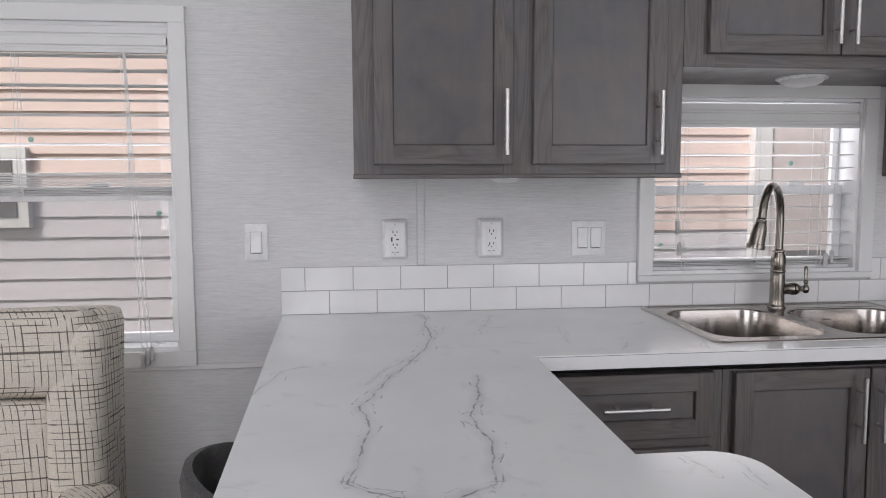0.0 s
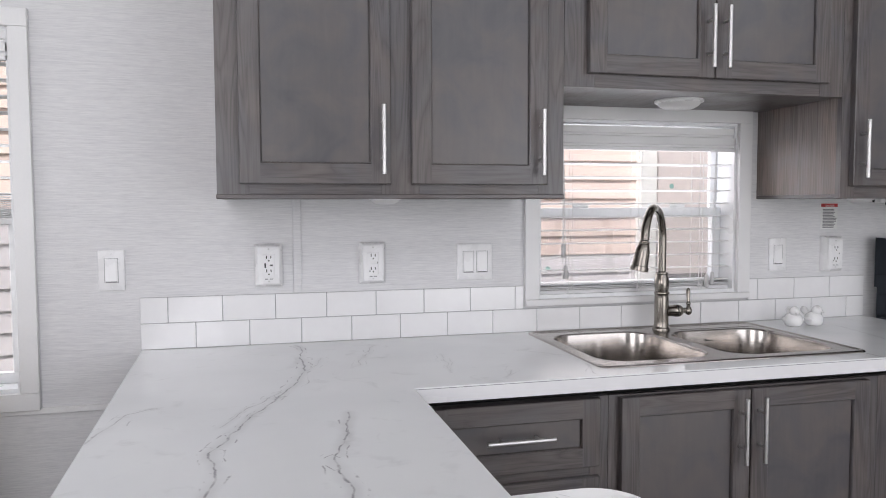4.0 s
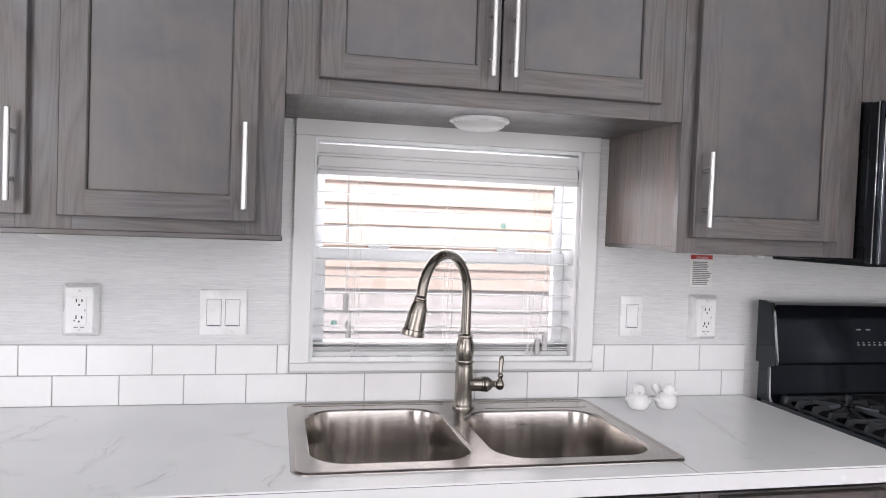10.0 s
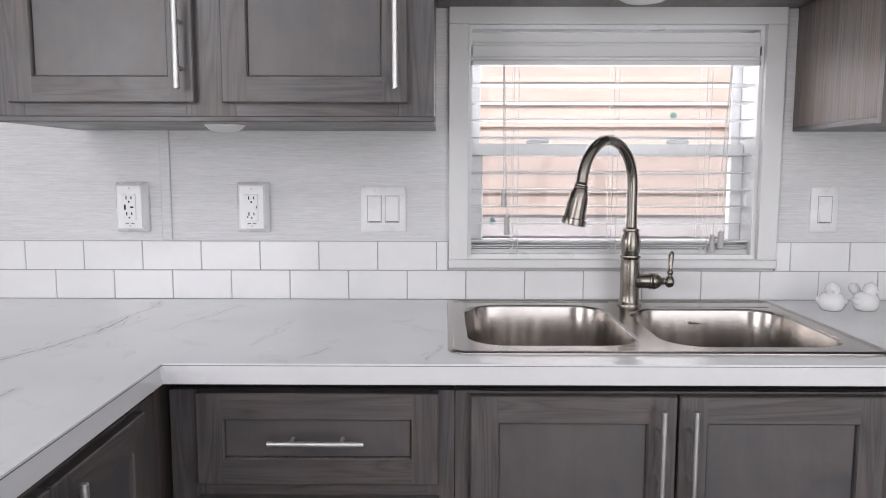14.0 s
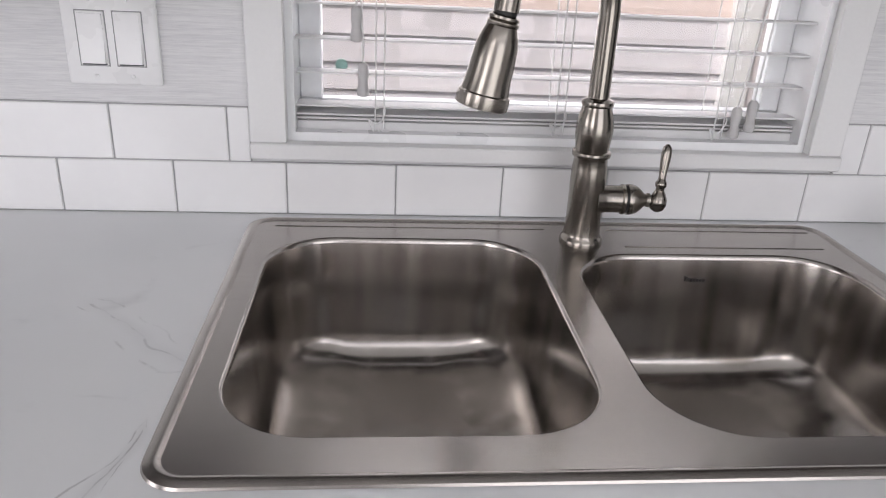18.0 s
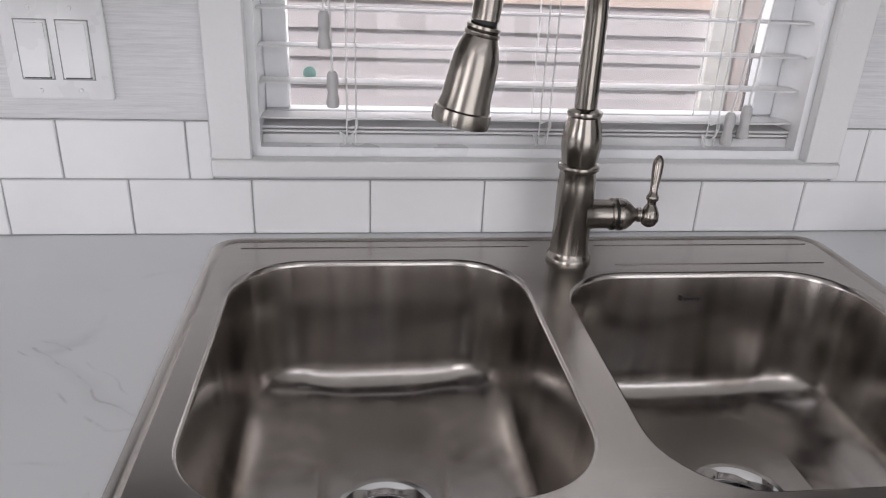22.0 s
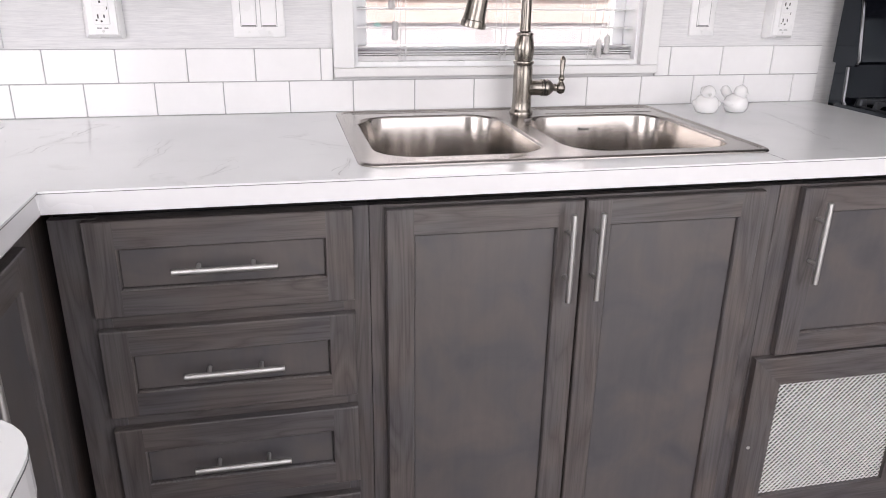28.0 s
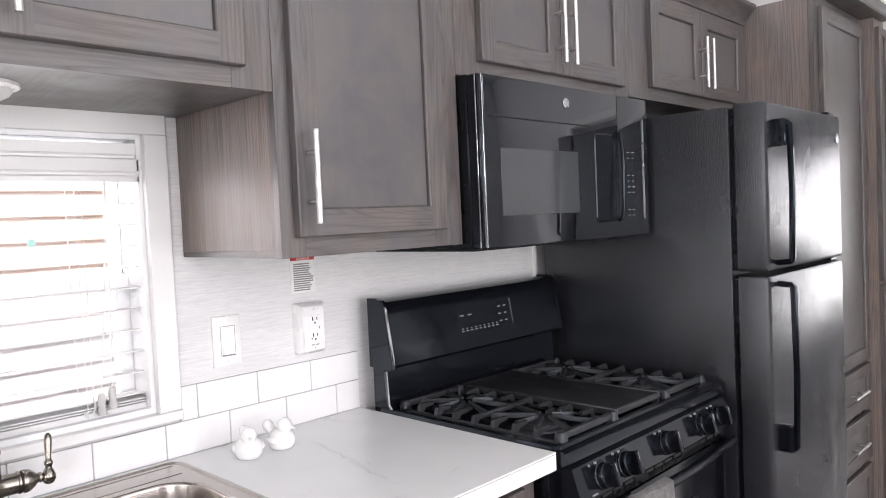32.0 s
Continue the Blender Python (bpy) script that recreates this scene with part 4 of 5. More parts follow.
# peninsula cabinets
pen = thing("peninsula_cabinet", 0.5, -1.1, 0, "dark stained oak peninsula cabinet with doors to the kitchen", "base cabinet", "base cabinets")
part("carcase", box(0.3, 0.629, -1.62, -0.01, 0.0, 0.842), wood_side, pen, smooth=0)
# black block, the peninsula's painted shade below its overhang
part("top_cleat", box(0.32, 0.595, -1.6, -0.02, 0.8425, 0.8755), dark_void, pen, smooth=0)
part("back_panel", box(0.292, 0.2995, -1.62, -0.002, 0.0, 0.872), wood_z, pen, smooth=0)
for a, e in ((-0.72, -0.605), (-1.62, -1.26)):
    part("face_stile", box(0.6295, 0.648, a, e, 0.0, 0.848, 0.0015), wood_z, pen)
for z in (0.0, 0.797):
    part("face_rail", box(0.6295, 0.6475, -1.26, -0.72, z, z + 0.05, 0.001), wood_y, pen)
for a, side in ((-1.297, 1), (-0.993, -1)):
    m = facing_x(a, 0.649)
    d = shaker(pen, m, "cabinet_door", 0.3, 0.03, 0.843, grain=(wood_z, wood_y))
    hu = 0.3 - 0.022 if side > 0 else 0.022
    bar_handle(d, Matrix.Translation((0.019, 0, 0)) @ m, hu, 0.66, hu, 0.838)

# ---- worktop ----
def arc(cx, cy, r, a0, a1, n=10):
    return [(cx + r * math.cos(radians(a0 + (a1 - a0) * i / n)), cy + r * math.sin(radians(a0 + (a1 - a0) * i / n))) for i in range(n + 1)]


END = -1.86
outline = [(0.004, 0.0015), (2.549, 0.0015), (2.549, -0.643), (0.68, -0.643), (0.684, -1.293)] + arc(0.791, -1.368, 0.075, 90, 0) + arc(0.771, END + 0.095, 0.095, 0, -90) + arc(0.15, END + 0.095, 0.095, -90, -180) + [(0.045, -1.4)]
sink_hole = rrect(1.205, 2.005, -0.56, -0.035, 0.04)
counter = thing("worktop", 0.0, 0.0, 0.914, "white marbled laminate worktop with a peninsula and square edges", "worktop")
part("top_sheet", slab([outline, sink_hole], 0.9105, 0.914), laminate, counter, smooth=0)
inner = lambda q: [(x * 0.9995 + 0.0007, y * 0.9995 - 0.0003) for x, y in q]
part("seam", slab([inner(outline), sink_hole], 0.9092, 0.9106), seam_dark, counter, smooth=0)
part("edge_band", slab([outline, sink_hole], 0.876, 0.9093), edge_white, counter, smooth=0)

part("joint_line", box(1.9985, 2.0, -0.642, -0.577, 0.9138, 0.9142), seam_dark, counter, smooth=0)

# ---- sink ----
SX0, SX1, SY0, SY1 = 1.187, 2.023, -0.576, -0.02
L = (1.225, 1.574, -0.519, -0.093)
R = (1.613, 1.985, -0.526, -0.137)
sink = thing("kitchen_sink", 1.605, -0.3, 0.914, "double-bowl brushed stainless steel drop-in sink", "sink")
bm = plate([rrect(SX0 + 0.0145, SX1 - 0.0145, SY0 + 0.0145, SY1 - 0.0145, 0.022), rrect(*L, 0.085, 10), rrect(*R, 0.085, 10)], 0.917)
skin(bm, [[(x, y, 0.9144) for x, y in rrect(SX0, SX1, SY0, SY1, 0.035)], [(x, y, 0.9168) for x, y in rrect(SX0 + 0.001, SX1 - 0.001, SY0 + 0.001, SY1 - 0.001, 0.035)],
          [(x, y, 0.919) for x, y in rrect(SX0 + 0.006, SX1 - 0.006, SY0 + 0.006, SY1 - 0.006, 0.031)], [(x, y, 0.9196) for x, y in rrect(SX0 + 0.0085, SX1 - 0.0085, SY0 + 0.0085, SY1 - 0.0085, 0.027)], [(x, y, 0.9194) for x, y in rrect(SX0 + 0.011, SX1 - 0.011, SY0 + 0.011, SY1 - 0.011, 0.025)], [(x, y, 0.917) for x, y in rrect(SX0 + 0.0145, SX1 - 0.0145, SY0 + 0.0145, SY1 - 0.0145, 0.022)]], True, (False, False))
bmesh.ops.remove_doubles(bm, verts=bm.verts[:], dist=1e-5)
part("rim", bm, steel, sink, smooth=30)


def with_steps(loop, arc_points, steps):
    """A rounded rectangle's loop, with its straight sides cut into steps."""
    out = []
    for i, (x, y) in enumerate(loop):
        out.append((x, y))
        if i % arc_points == arc_points - 1:
            u, v = loop[(i + 1) % len(loop)]
            out += [(x + (u - x) * s / steps, y + (v - y) * s / steps) for s in range(1, steps)]
    return out


def bowl(x0, x1, y0, y1, depth, drain):
    bm = bmesh.new()
    loops = []
    for inset, z, r in ((0.0, 0.917, 0.085), (0.0025, 0.9155, 0.083), (0.004, 0.91, 0.082), (0.0075, 0.914 - depth * 0.5, 0.079), (0.011, 0.914 - depth + 0.054, 0.077),
                        (0.0135, 0.914 - depth + 0.042, 0.076), (0.018, 0.914 - depth + 0.032, 0.074), (0.025, 0.914 - depth + 0.023, 0.07), (0.034, 0.914 - depth + 0.0165, 0.066), (0.046, 0.914 - depth + 0.0115, 0.06), (0.062, 0.914 - depth + 0.009, 0.05)):
        side = inset + max(0.0, inset - 0.011) * 0.8
        loops.append([(x, y, z) for x, y in with_steps(rrect(x0 + side, x1 - side, y0 + inset, y1 - inset, r, 10), 11, 8)])
    skin(bm, loops, True, (False, False))
    zb = 0.914 - depth
    edge = with_steps(rrect(x0 + 0.1028, x1 - 0.1028, y0 + 0.062, y1 - 0.062, 0.05, 10), 11, 8)
    turn = [math.atan2(y - drain[1], x - drain[0]) for x, y in edge]
    bmesh.ops.remove_doubles(bm, verts=bm.verts[:], dist=1e-5)
    b = part("bowl", bm, drawn_steel, sink, smooth=60)
    rings_ = []
    for s in range(9):
        w = s / 8
        rings_.append([(x + (drain[0] + 0.056 * math.cos(a) - x) * w, y + (drain[1] + 0.056 * math.sin(a) - y) * w, zb + 0.009 * (1 - w) ** 1.3) for (x, y), a in zip(edge, turn)])
    fl = skin(bmesh.new(), rings_, True, (False, False))
    part("bowl_floor", fl, steel, b, smooth=70)
    part("drain_flange", lathe(((0.058, 0.0005), (0.056, 0.003), (0.05, 0.003), (0.042, -0.004), (0.039, -0.012), (0.038, -0.05), (0.0385, -0.06)), (drain[0], drain[1], zb), n=36, caps=(False, False)), chrome, b, "polished steel drain ring")
    part("drain_pipe", lathe(((0.038, -0.06), (0.001, -0.06)), (drain[0], drain[1], zb), n=24), dark_void, b)
    bm = lathe(((0.034, -0.03), (0.034, -0.027), (0.028, -0.025), (0.01, -0.024), (0.008, -0.012), (0.009, -0.008), (0.004, -0.005)), (drain[0], drain[1], zb), n=28)
    s = part("strainer", bm, chrome, b, "polished strainer basket")
    bm = bmesh.new()
    for ring_r, cnt in ((0.015, 8), (0.024, 12)):
        for i in range(cnt):
            t = 2 * math.pi * i / cnt
            lathe(((0.0024, -0.0225), (0.0024, -0.026)), (drain[0] + ring_r * math.cos(t), drain[1] + ring_r * math.sin(t), zb), n=8, bm=bm)
    part("strainer_holes", bm, dark_void, s)["kind"] = "stuff"
    return b


bowl(*L, 0.185, (1.4, -0.335))
rb = bowl(*R, 0.185, (1.797, -0.335))
for i in range(6):
    part("maker_mark", box(1.779 + i * 0.0043 + (0.002 if i else 0), 1.7822 + i * 0.0043 + (0.002 if i else 0), -0.1447, -0.1443, 0.88, 0.8836 if i else 0.8866), ink, rb)
for x0, x1, y in ((1.225, 1.6, -0.053), (1.69, 1.995, -0.052), (1.7, 1.985, -0.113)):
    part("rim_ridge", box(x0, x1, y - 0.0016, y + 0.0016, 0.9166, 0.918, 0.0006), steel, sink)

# ---- faucet ----
FX, FY, FZ = 1.643, -0.093, 0.917
fau = thing("kitchen_faucet", FX, FY, FZ, "brushed nickel gooseneck pull-down faucet behind the sink", "faucet")
part("body", lathe(((0.029, 0), (0.029, 0.004), (0.0275, 0.007), (0.0255, 0.01), (0.0245, 0.014), (0.0235, 0.03), (0.0232, 0.055), (0.0236, 0.085), (0.0232, 0.105), (0.022, 0.117), (0.0225, 0.119), (0.025, 0.121), (0.0256, 0.124),
                  (0.025, 0.127), (0.0215, 0.129), (0.0225, 0.137), (0.0242, 0.15), (0.0242, 0.16), (0.0225, 0.172), (0.0195, 0.182), (0.0187, 0.186), (0.0205, 0.187), (0.0212, 0.19), (0.0205, 0.193), (0.0165, 0.195), (0.0135, 0.197)), (FX, FY, FZ), n=36), nickel, fau)
NX, NY = 1.484, -0.253
dirx, diry = NX - FX, NY - FY
run = math.hypot(dirx, diry)
dirx, diry = dirx / run, diry / run
rad = run / 2 * 0.965
cz = 1.216
pts = [(FX, FY, FZ + 0.18), (FX, FY, 1.15), (FX, FY, cz)]
for i in range(1, 19):
    t = math.pi * i / 18 * 0.97
    d = rad * (1 - math.cos(t))
    pts.append((FX + dirx * d, FY + diry * d, cz + rad * math.sin(t)))
part("spout", sweep(pts, 0.0135, 18), nickel, fau)
tip = Vector(pts[-1])
down = Vector((-0.2, 0.0, -1)).normalized()
part("hose_collar", lathe(((0.0115, -0.002), (0.0115, 0.008)), tip, down, 20), ink, fau)
part("spray_head", lathe(((0.0125, 0.002), (0.0165, 0.004), (0.0165, 0.0065), (0.0148, 0.008), (0.0172, 0.0095), (0.0172, 0.012), (0.016, 0.0135), (0.0195, 0.022), (0.022, 0.033), (0.0232, 0.048), (0.024, 0.068), (0.0258, 0.081), (0.0278, 0.0825), (0.0284, 0.089), (0.028, 0.096), (0.024, 0.0975)), tip, down, 32), nickel, fau)
part("valve_arm", lathe(((0.0235, 0.012), (0.0205, 0.02), (0.0185, 0.026), (0.0182, 0.046), (0.0205, 0.048), (0.0205, 0.051), (0.0185, 0.0525)), (FX, FY, FZ + 0.062), (1, -0.05, 0), 28), nickel, fau)
part("arm_joint", lathe(((0.0186, 0.0525), (0.0186, 0.055)), (FX, FY, FZ + 0.062), (1, -0.05, 0), 28), ink, fau, "thin dark joint ring")
part("valve_dome", lathe(((0.0205, 0.055), (0.0208, 0.06), (0.019, 0.067), (0.014, 0.074), (0.0095, 0.078), (0.008, 0.081), (0.0095, 0.083), (0.0095, 0.086), (0.007, 0.088)), (FX, FY, FZ + 0.062), (1, -0.05, 0), 28), nickel, fau)
KX, KY, KZ = FX + 0.098, FY - 0.006, FZ + 0.06
part("lever_hub", lathe(((0.003, -0.0135), (0.0085, -0.0105), (0.0118, -0.004), (0.0118, 0.004), (0.0085, 0.0115), (0.0062, 0.0155)), (KX, KY, KZ), (0.06, 0.1, 1), 22), nickel, fau)
lv = [(KX + 0.0009 + 0.006 * q, KY + 0.0015 + 0.012 * q, KZ + 0.0145 + 0.062 * q) for q in (0.0, 0.08, 0.12, 0.18, 0.24, 0.3, 0.45, 0.65, 0.82, 0.93, 1.0)]
part("lever", sweep(lv, [0.0055, 0.0058, 0.0078, 0.0078, 0.0055, 0.0048, 0.0055, 0.0066, 0.007, 0.0058, 0.002], 18), nickel, fau)

# ---- ceramic birds ----
def bird(x, y, turn):
    z = 0.914
    m = Matrix.Translation((x, y, z)) @ Matrix.Rotation(radians(turn), 4, "Z")
    bm = lathe(((0.016, 0.0), (0.025, 0.003), (0.0305, 0.014), (0.0305, 0.027), (0.025, 0.039), (0.014, 0.046)), (0, 0, 0), n=20)
    lathe(((0.004, -0.018), (0.0135, -0.012), (0.018, 0), (0.0135, 0.012), (0.004, 0.018)), (-0.01, 0, 0.052), n=18, bm=bm)
    lathe(((0.0045, 0), (0.0022, 0.006), (0.0004, 0.011)), (-0.0265, 0, 0.05), (-1, 0, -0.2), 10, bm)
    lathe(((0.012, 0), (0.01, 0.014), (0.0125, 0.03), (0.011, 0.04), (0.004, 0.045)), (0.014, 0, 0.026), (1, 0, 1.15), 12, bm)
    for s in (-1, 1):
        lathe(((0.001, -0.015), (0.0075, -0.008), (0.009, 0.002), (0.002, 0.018)), (0.003, 0.0275 * s, 0.024), (1, 0, 0.2), 10, bm)
    solo("bird_shaker", moved(bm, m), ceramic, (x, y, z), "small white ceramic bird shaker on the worktop", "ornament", "pair of bird shakers", smooth=60)


bird(2.128, -0.135, 70)
bird(2.212, -0.135, 112)


# ---- switches and outlets ----
def cover(name, x0, x1, z0, z1, label, cat, depth=0.0085):
    c = thing(name, (x0 + x1) / 2, 0.006, (z0 + z1) / 2, label, cat, "wall switches and outlets")
    f = 0.006 - depth
    loops = []
    for inset, y in ((0, 0.006), (0, f + 0.003), (0.003, f)):
        loops.append([(x, y, z) for x, z in rrect(x0 + inset, x1 - inset, z0 + inset, z1 - inset, 0.003, 3)])
    part("cover_plate", skin(bmesh.new(), loops), plate_white, c)
    return c, f


def rocker(c, x, z, f):
    part("rocker_gap", box(x - 0.0187, x + 0.0187, f - 0.0006, f + 0.0008, z - 0.0352, z + 0.0352), gap_grey, c, smooth=0)
    part("rocker_frame", box(x - 0.0175, x + 0.0175, f - 0.0015, f + 0.001, z - 0.034, z + 0.034, 0.001), plate_white, c)
    bm = bmesh.new()
    skin(bm, [[(x + sx, f - 0.001, z - 0.031), (x + sx, f - 0.0065, z - 0.031), (x + sx, f - 0.002, z + 0.001), (x + sx, f - 0.0035, z + 0.031), (x + sx, f - 0.001, z + 0.031)] for sx in (-0.0148, 0.0148)])
    part("rocker", bm, plate_white, c, smooth=20)
    part("rocker_shadow_gap", box(x - 0.0152, x + 0.0152, f - 0.002, f - 0.0012, z - 0.0335, z - 0.031), seam_dark, c)


def switch(x, z, gangs, label):
    w = 0.036 + 0.023 * gangs * 2 - 0.01 if gangs > 1 else 0.072
    c, f = cover("light_switch", x - w / 2, x + w / 2, z - 0.059, z + 0.059, label, "light switch")
    for i in range(gangs):
        rocker(c, x + (i - (gangs - 1) / 2) * 0.046, z, f)
    for i in range(gangs):
        for s in (-1, 1):
            part("screw", lathe(((0.003, 0), (0.0022, 0.0012)), (x + (i - (gangs - 1) / 2) * 0.046, f, z + s * 0.048), (0, -1, 0), 8), plate_white, c)


def outlet(x, z, kind, deep, label):
    c = thing("power_outlet", x, 0.006, z, label, "power outlet", "wall switches and outlets")
    f = 0.006 - deep
    hw, hh = 0.0405, 0.064
    part("surface_box", skin(bmesh.new(), [[(px, y, pz) for px, pz in rrect(x - hw + i, x + hw - i, z - hh + i, z + hh - i, 0.003, 3)] for i, y in ((0, 0.006), (0, f + 0.012), (0.006, f + 0.004), (0.007, f + 0.001))]), plate_white, c)
    part("cover_plate", box(x - 0.032, x + 0.032, f - 0.003, f + 0.0015, z - 0.056, z + 0.056, 0.002), plate_white, c)
    fc = f - 0.003
    part("socket_face", box(x - 0.0168, x + 0.0168, fc - 0.0025, fc + 0.001, z - 0.034, z + 0.034, 0.0012), plate_white, c)
    fs = fc - 0.0026
    for s in (-1, 1):
        zz = z + s * 0.0205
        for dx, h in ((-0.0065, 0.0045), (0.0062, 0.0036)):
            part("slot", box(x + dx - 0.0014, x + dx + 0.0014, fs - 0.0004, fs + 0.0003, zz - h + 0.004, zz + h + 0.004), ink, c, smooth=0)
        part("ground_hole", lathe(((0.0024, 0), (0.0024, 0.0006)), (x, fs + 0.0001, zz - 0.0065), (0, -1, 0), 10), ink, c)
    if kind == "usb":
        part("usb_port", box(x - 0.0128, x - 0.0082, fs - 0.0004, fs + 0.0003, z - 0.007, z + 0.007), ink, c, smooth=0)
        part("usb_port", box(x + 0.003, x + 0.0115, fs - 0.0004, fs + 0.0003, z - 0.002, z + 0.0022), ink, c, smooth=0)
    else:
        for s in (-1, 1):
            part("test_button", box(x - 0.011, x + 0.011, fs - 0.001, fs + 0.0004, z + s * 0.0035 - 0.0028, z + s * 0.0035 + 0.0028, 0.0006), plate_white, c)
        part("indicator", box(x + 0.0125, x + 0.0142, fs - 0.0004, fs + 0.0003, z - 0.002, z + 0.004), ink, c, smooth=0)
        part("indicator", box(x - 0.012, x - 0.0085, fs - 0.0004, fs + 0.0003, z - 0.0265, z - 0.023), ink, c, smooth=0)
    for s in (-1, 1):
        part("screw", lathe(((0.003, 0), (0.0022, 0.0012)), (x, fc, z + s * 0.0485), (0, -1, 0), 8), handle_steel, c)
    for s in (-1, 1):
        part("printed_mark", box(x + s * 0.007 - 0.0045, x + s * 0.007 + 0.0045, fc - 0.0004, fc + 0.0003, z - 0.0425, z - 0.0405), seam_dark, c, smooth=0)


switch(-0.073, 1.15, 1, "white single rocker light switch on papered wall")
outlet(0.368, 1.157, "usb", 0.028, "white surface outlet with two sockets and charging ports")
outlet(0.683, 1.157, "test", 0.028, "white surface outlet with test buttons above the backsplash")
switch(1.02, 1.152, 2, "white double rocker light switch beside the sink window")
switch(2.167, 1.153, 1, "white single rocker light switch beside the birds")
outlet(2.394, 1.153, "test", 0.03, "white surface outlet with test buttons near the range")
sign = thing("danger_label", 2.39, 0.004, 1.29, "white danger notice with a red header stuck on the wall", "label")
part("sheet", box(2.352, 2.426, 0.0045, 0.0058, 1.242, 1.338), paper, sign, smooth=0)
part("red_header", box(2.353, 2.425, 0.0036, 0.0046, 1.3245, 1.337), red_ink, sign, smooth=0)
random.seed(4)
for i in range(13):
    z = 1.317 - i * 0.0055
    w = random.uniform(0.045, 0.062)
    part("text_line", box(2.361, 2.361 + w, 0.0038, 0.0046, z - 0.0032, z), print_grey, sign, smooth=0)
txt = bpy.data.curves.new("danger_word", "FONT")
txt.body, txt.size, txt.align_x = "DANGER", 0.0095, "CENTER"
word = new("danger_word", txt)
word.data.materials.append(paper)
word.parent = sign
word.matrix_local = Matrix.Translation((0.0, -0.0008, 0.0358)) @ Matrix.Rotation(radians(90), 4, "X")

# ---- gas range ----
RX0, RX1, RF = 2.556, 3.318, -0.645
stove = thing("gas_range", 2.937, -0.34, 0, "black freestanding gas range with cast grates and a griddle", "range")
part("body", box(RX0 + 0.004, RX1 - 0.004, RF + 0.03, -0.045, 0.03, 0.885, 0.003), black_satin, stove)
for x in (RX0 + 0.06, RX1 - 0.06):
    for y in (RF + 0.09, -0.1):
        part("foot", lathe(((0.018, 0), (0.018, 0.012), (0.01, 0.014), (0.01, 0.032)), (x, y, 0), n=12), black_satin, stove)
# cooktop with a raised rolled edge
loops = []
for inset, z in ((0.004, 0.886), (0.0, 0.893), (0.0, 0.911), (0.006, 0.92), (0.016, 0.921), (0.028, 0.911), (0.036, 0.907)):
    loops.append([(x, y, z) for x, y in rrect(RX0 + inset, RX1 - inset, RF + 0.0 + inset, -0.06 - inset * 0.5, 0.018, 5)])
part("cooktop", skin(bmesh.new(), loops), black_gloss, stove)
# backguard: lower riser and raked control head
part("backguard_riser", skin(bmesh.new(), [[(x, y, z) for y, z in ((-0.045, 0.9), (-0.1, 0.9), (-0.094, 0.93), (-0.088, 1.03), (-0.045, 1.03))] for x in (RX0 + 0.008, RX1 - 0.008)]), black_gloss, stove)
guard = part("backguard", skin(bmesh.new(), [[(x, y, z) for y, z in ((-0.04, 1.03), (-0.118, 1.028), (-0.124, 1.036), (-0.098, 1.185), (-0.09, 1.2), (-0.075, 1.206), (-0.04, 1.206))] for x in (RX0 + 0.004, RX1 - 0.004)]), black_gloss, stove)
for x0, x1 in ((RX0 + 0.001, RX0 + 0.016), (RX1 - 0.016, RX1 - 0.001)):
    part("end_cap", skin(bmesh.new(), [[(x, y, z) for y, z in ((-0.04, 1.028), (-0.122, 1.024), (-0.129, 1.034), (-0.103, 1.187), (-0.092, 1.206), (-0.075, 1.211), (-0.04, 1.211))] for x in (x0, x1)]), black_gloss, stove)
    if x0 > RX0 + 0.1:
        continue
    part("riser_bead", sweep([((x0 + x1) / 2 + 0.004, -0.112, 0.912), ((x0 + x1) / 2, -0.101, 0.93), ((x0 + x1) / 2, -0.095, 1.02)], 0.0055, 10), bead_gloss, stove)
    part("cap_bead", sweep([((x0 + x1) / 2, -0.126, 1.03), ((x0 + x1) / 2, -0.1285, 1.04), ((x0 + x1) / 2, -0.104, 1.184), ((x0 + x1) / 2, -0.094, 1.204)], 0.0062, 12), bead_gloss, stove)


def on_guard(u, v, w, h, material, name, parent, lift=0.0008):
    """A patch on the raked face: u along the range, v up the face."""
    y0, z0, y1, z1 = -0.124, 1.036, -0.098, 1.185
    L2 = math.hypot(y1 - y0, z1 - z0)
    dy, dz = (y1 - y0) / L2, (z1 - z0) / L2
    at = lambda uu, vv, k: (RX0 + uu, y0 + dy * vv - dz * k, z0 + dz * vv + dy * k)
    q = ((u, v), (u + w, v), (u + w, v + h), (u, v + h))
    part(name, skin(bmesh.new(), [[at(a, c, 0.0) for a, c in q], [at(a, c, lift) for a, c in q]]), material, parent, smooth=0)


on_guard(0.27, 0.035, 0.25, 0.095, black_gloss, "display", guard, 0.0015)
random.seed(9)
for u, v, w in [(0.285 + i * 0.019, 0.05, 0.009) for i in range(9)] + [(0.285 + i * 0.034, 0.095, 0.016) for i in range(2)] + [(0.455 + i * 0.026, 0.06 + j * 0.022, 0.012) for i in range(2) for j in range(3)]:
    on_guard(u, v, w, 0.0028, screen_grey, "printed_mark", guard, 0.0022)
    if v < 0.055:
        on_guard(u + 0.001, v + 0.007, w * 0.6, 0.0028, screen_grey, "printed_mark", guard, 0.0022)
on_guard(0.515, 0.045, 0.0025, 0.08, badge_mat, "printed_line", guard, 0.0024)

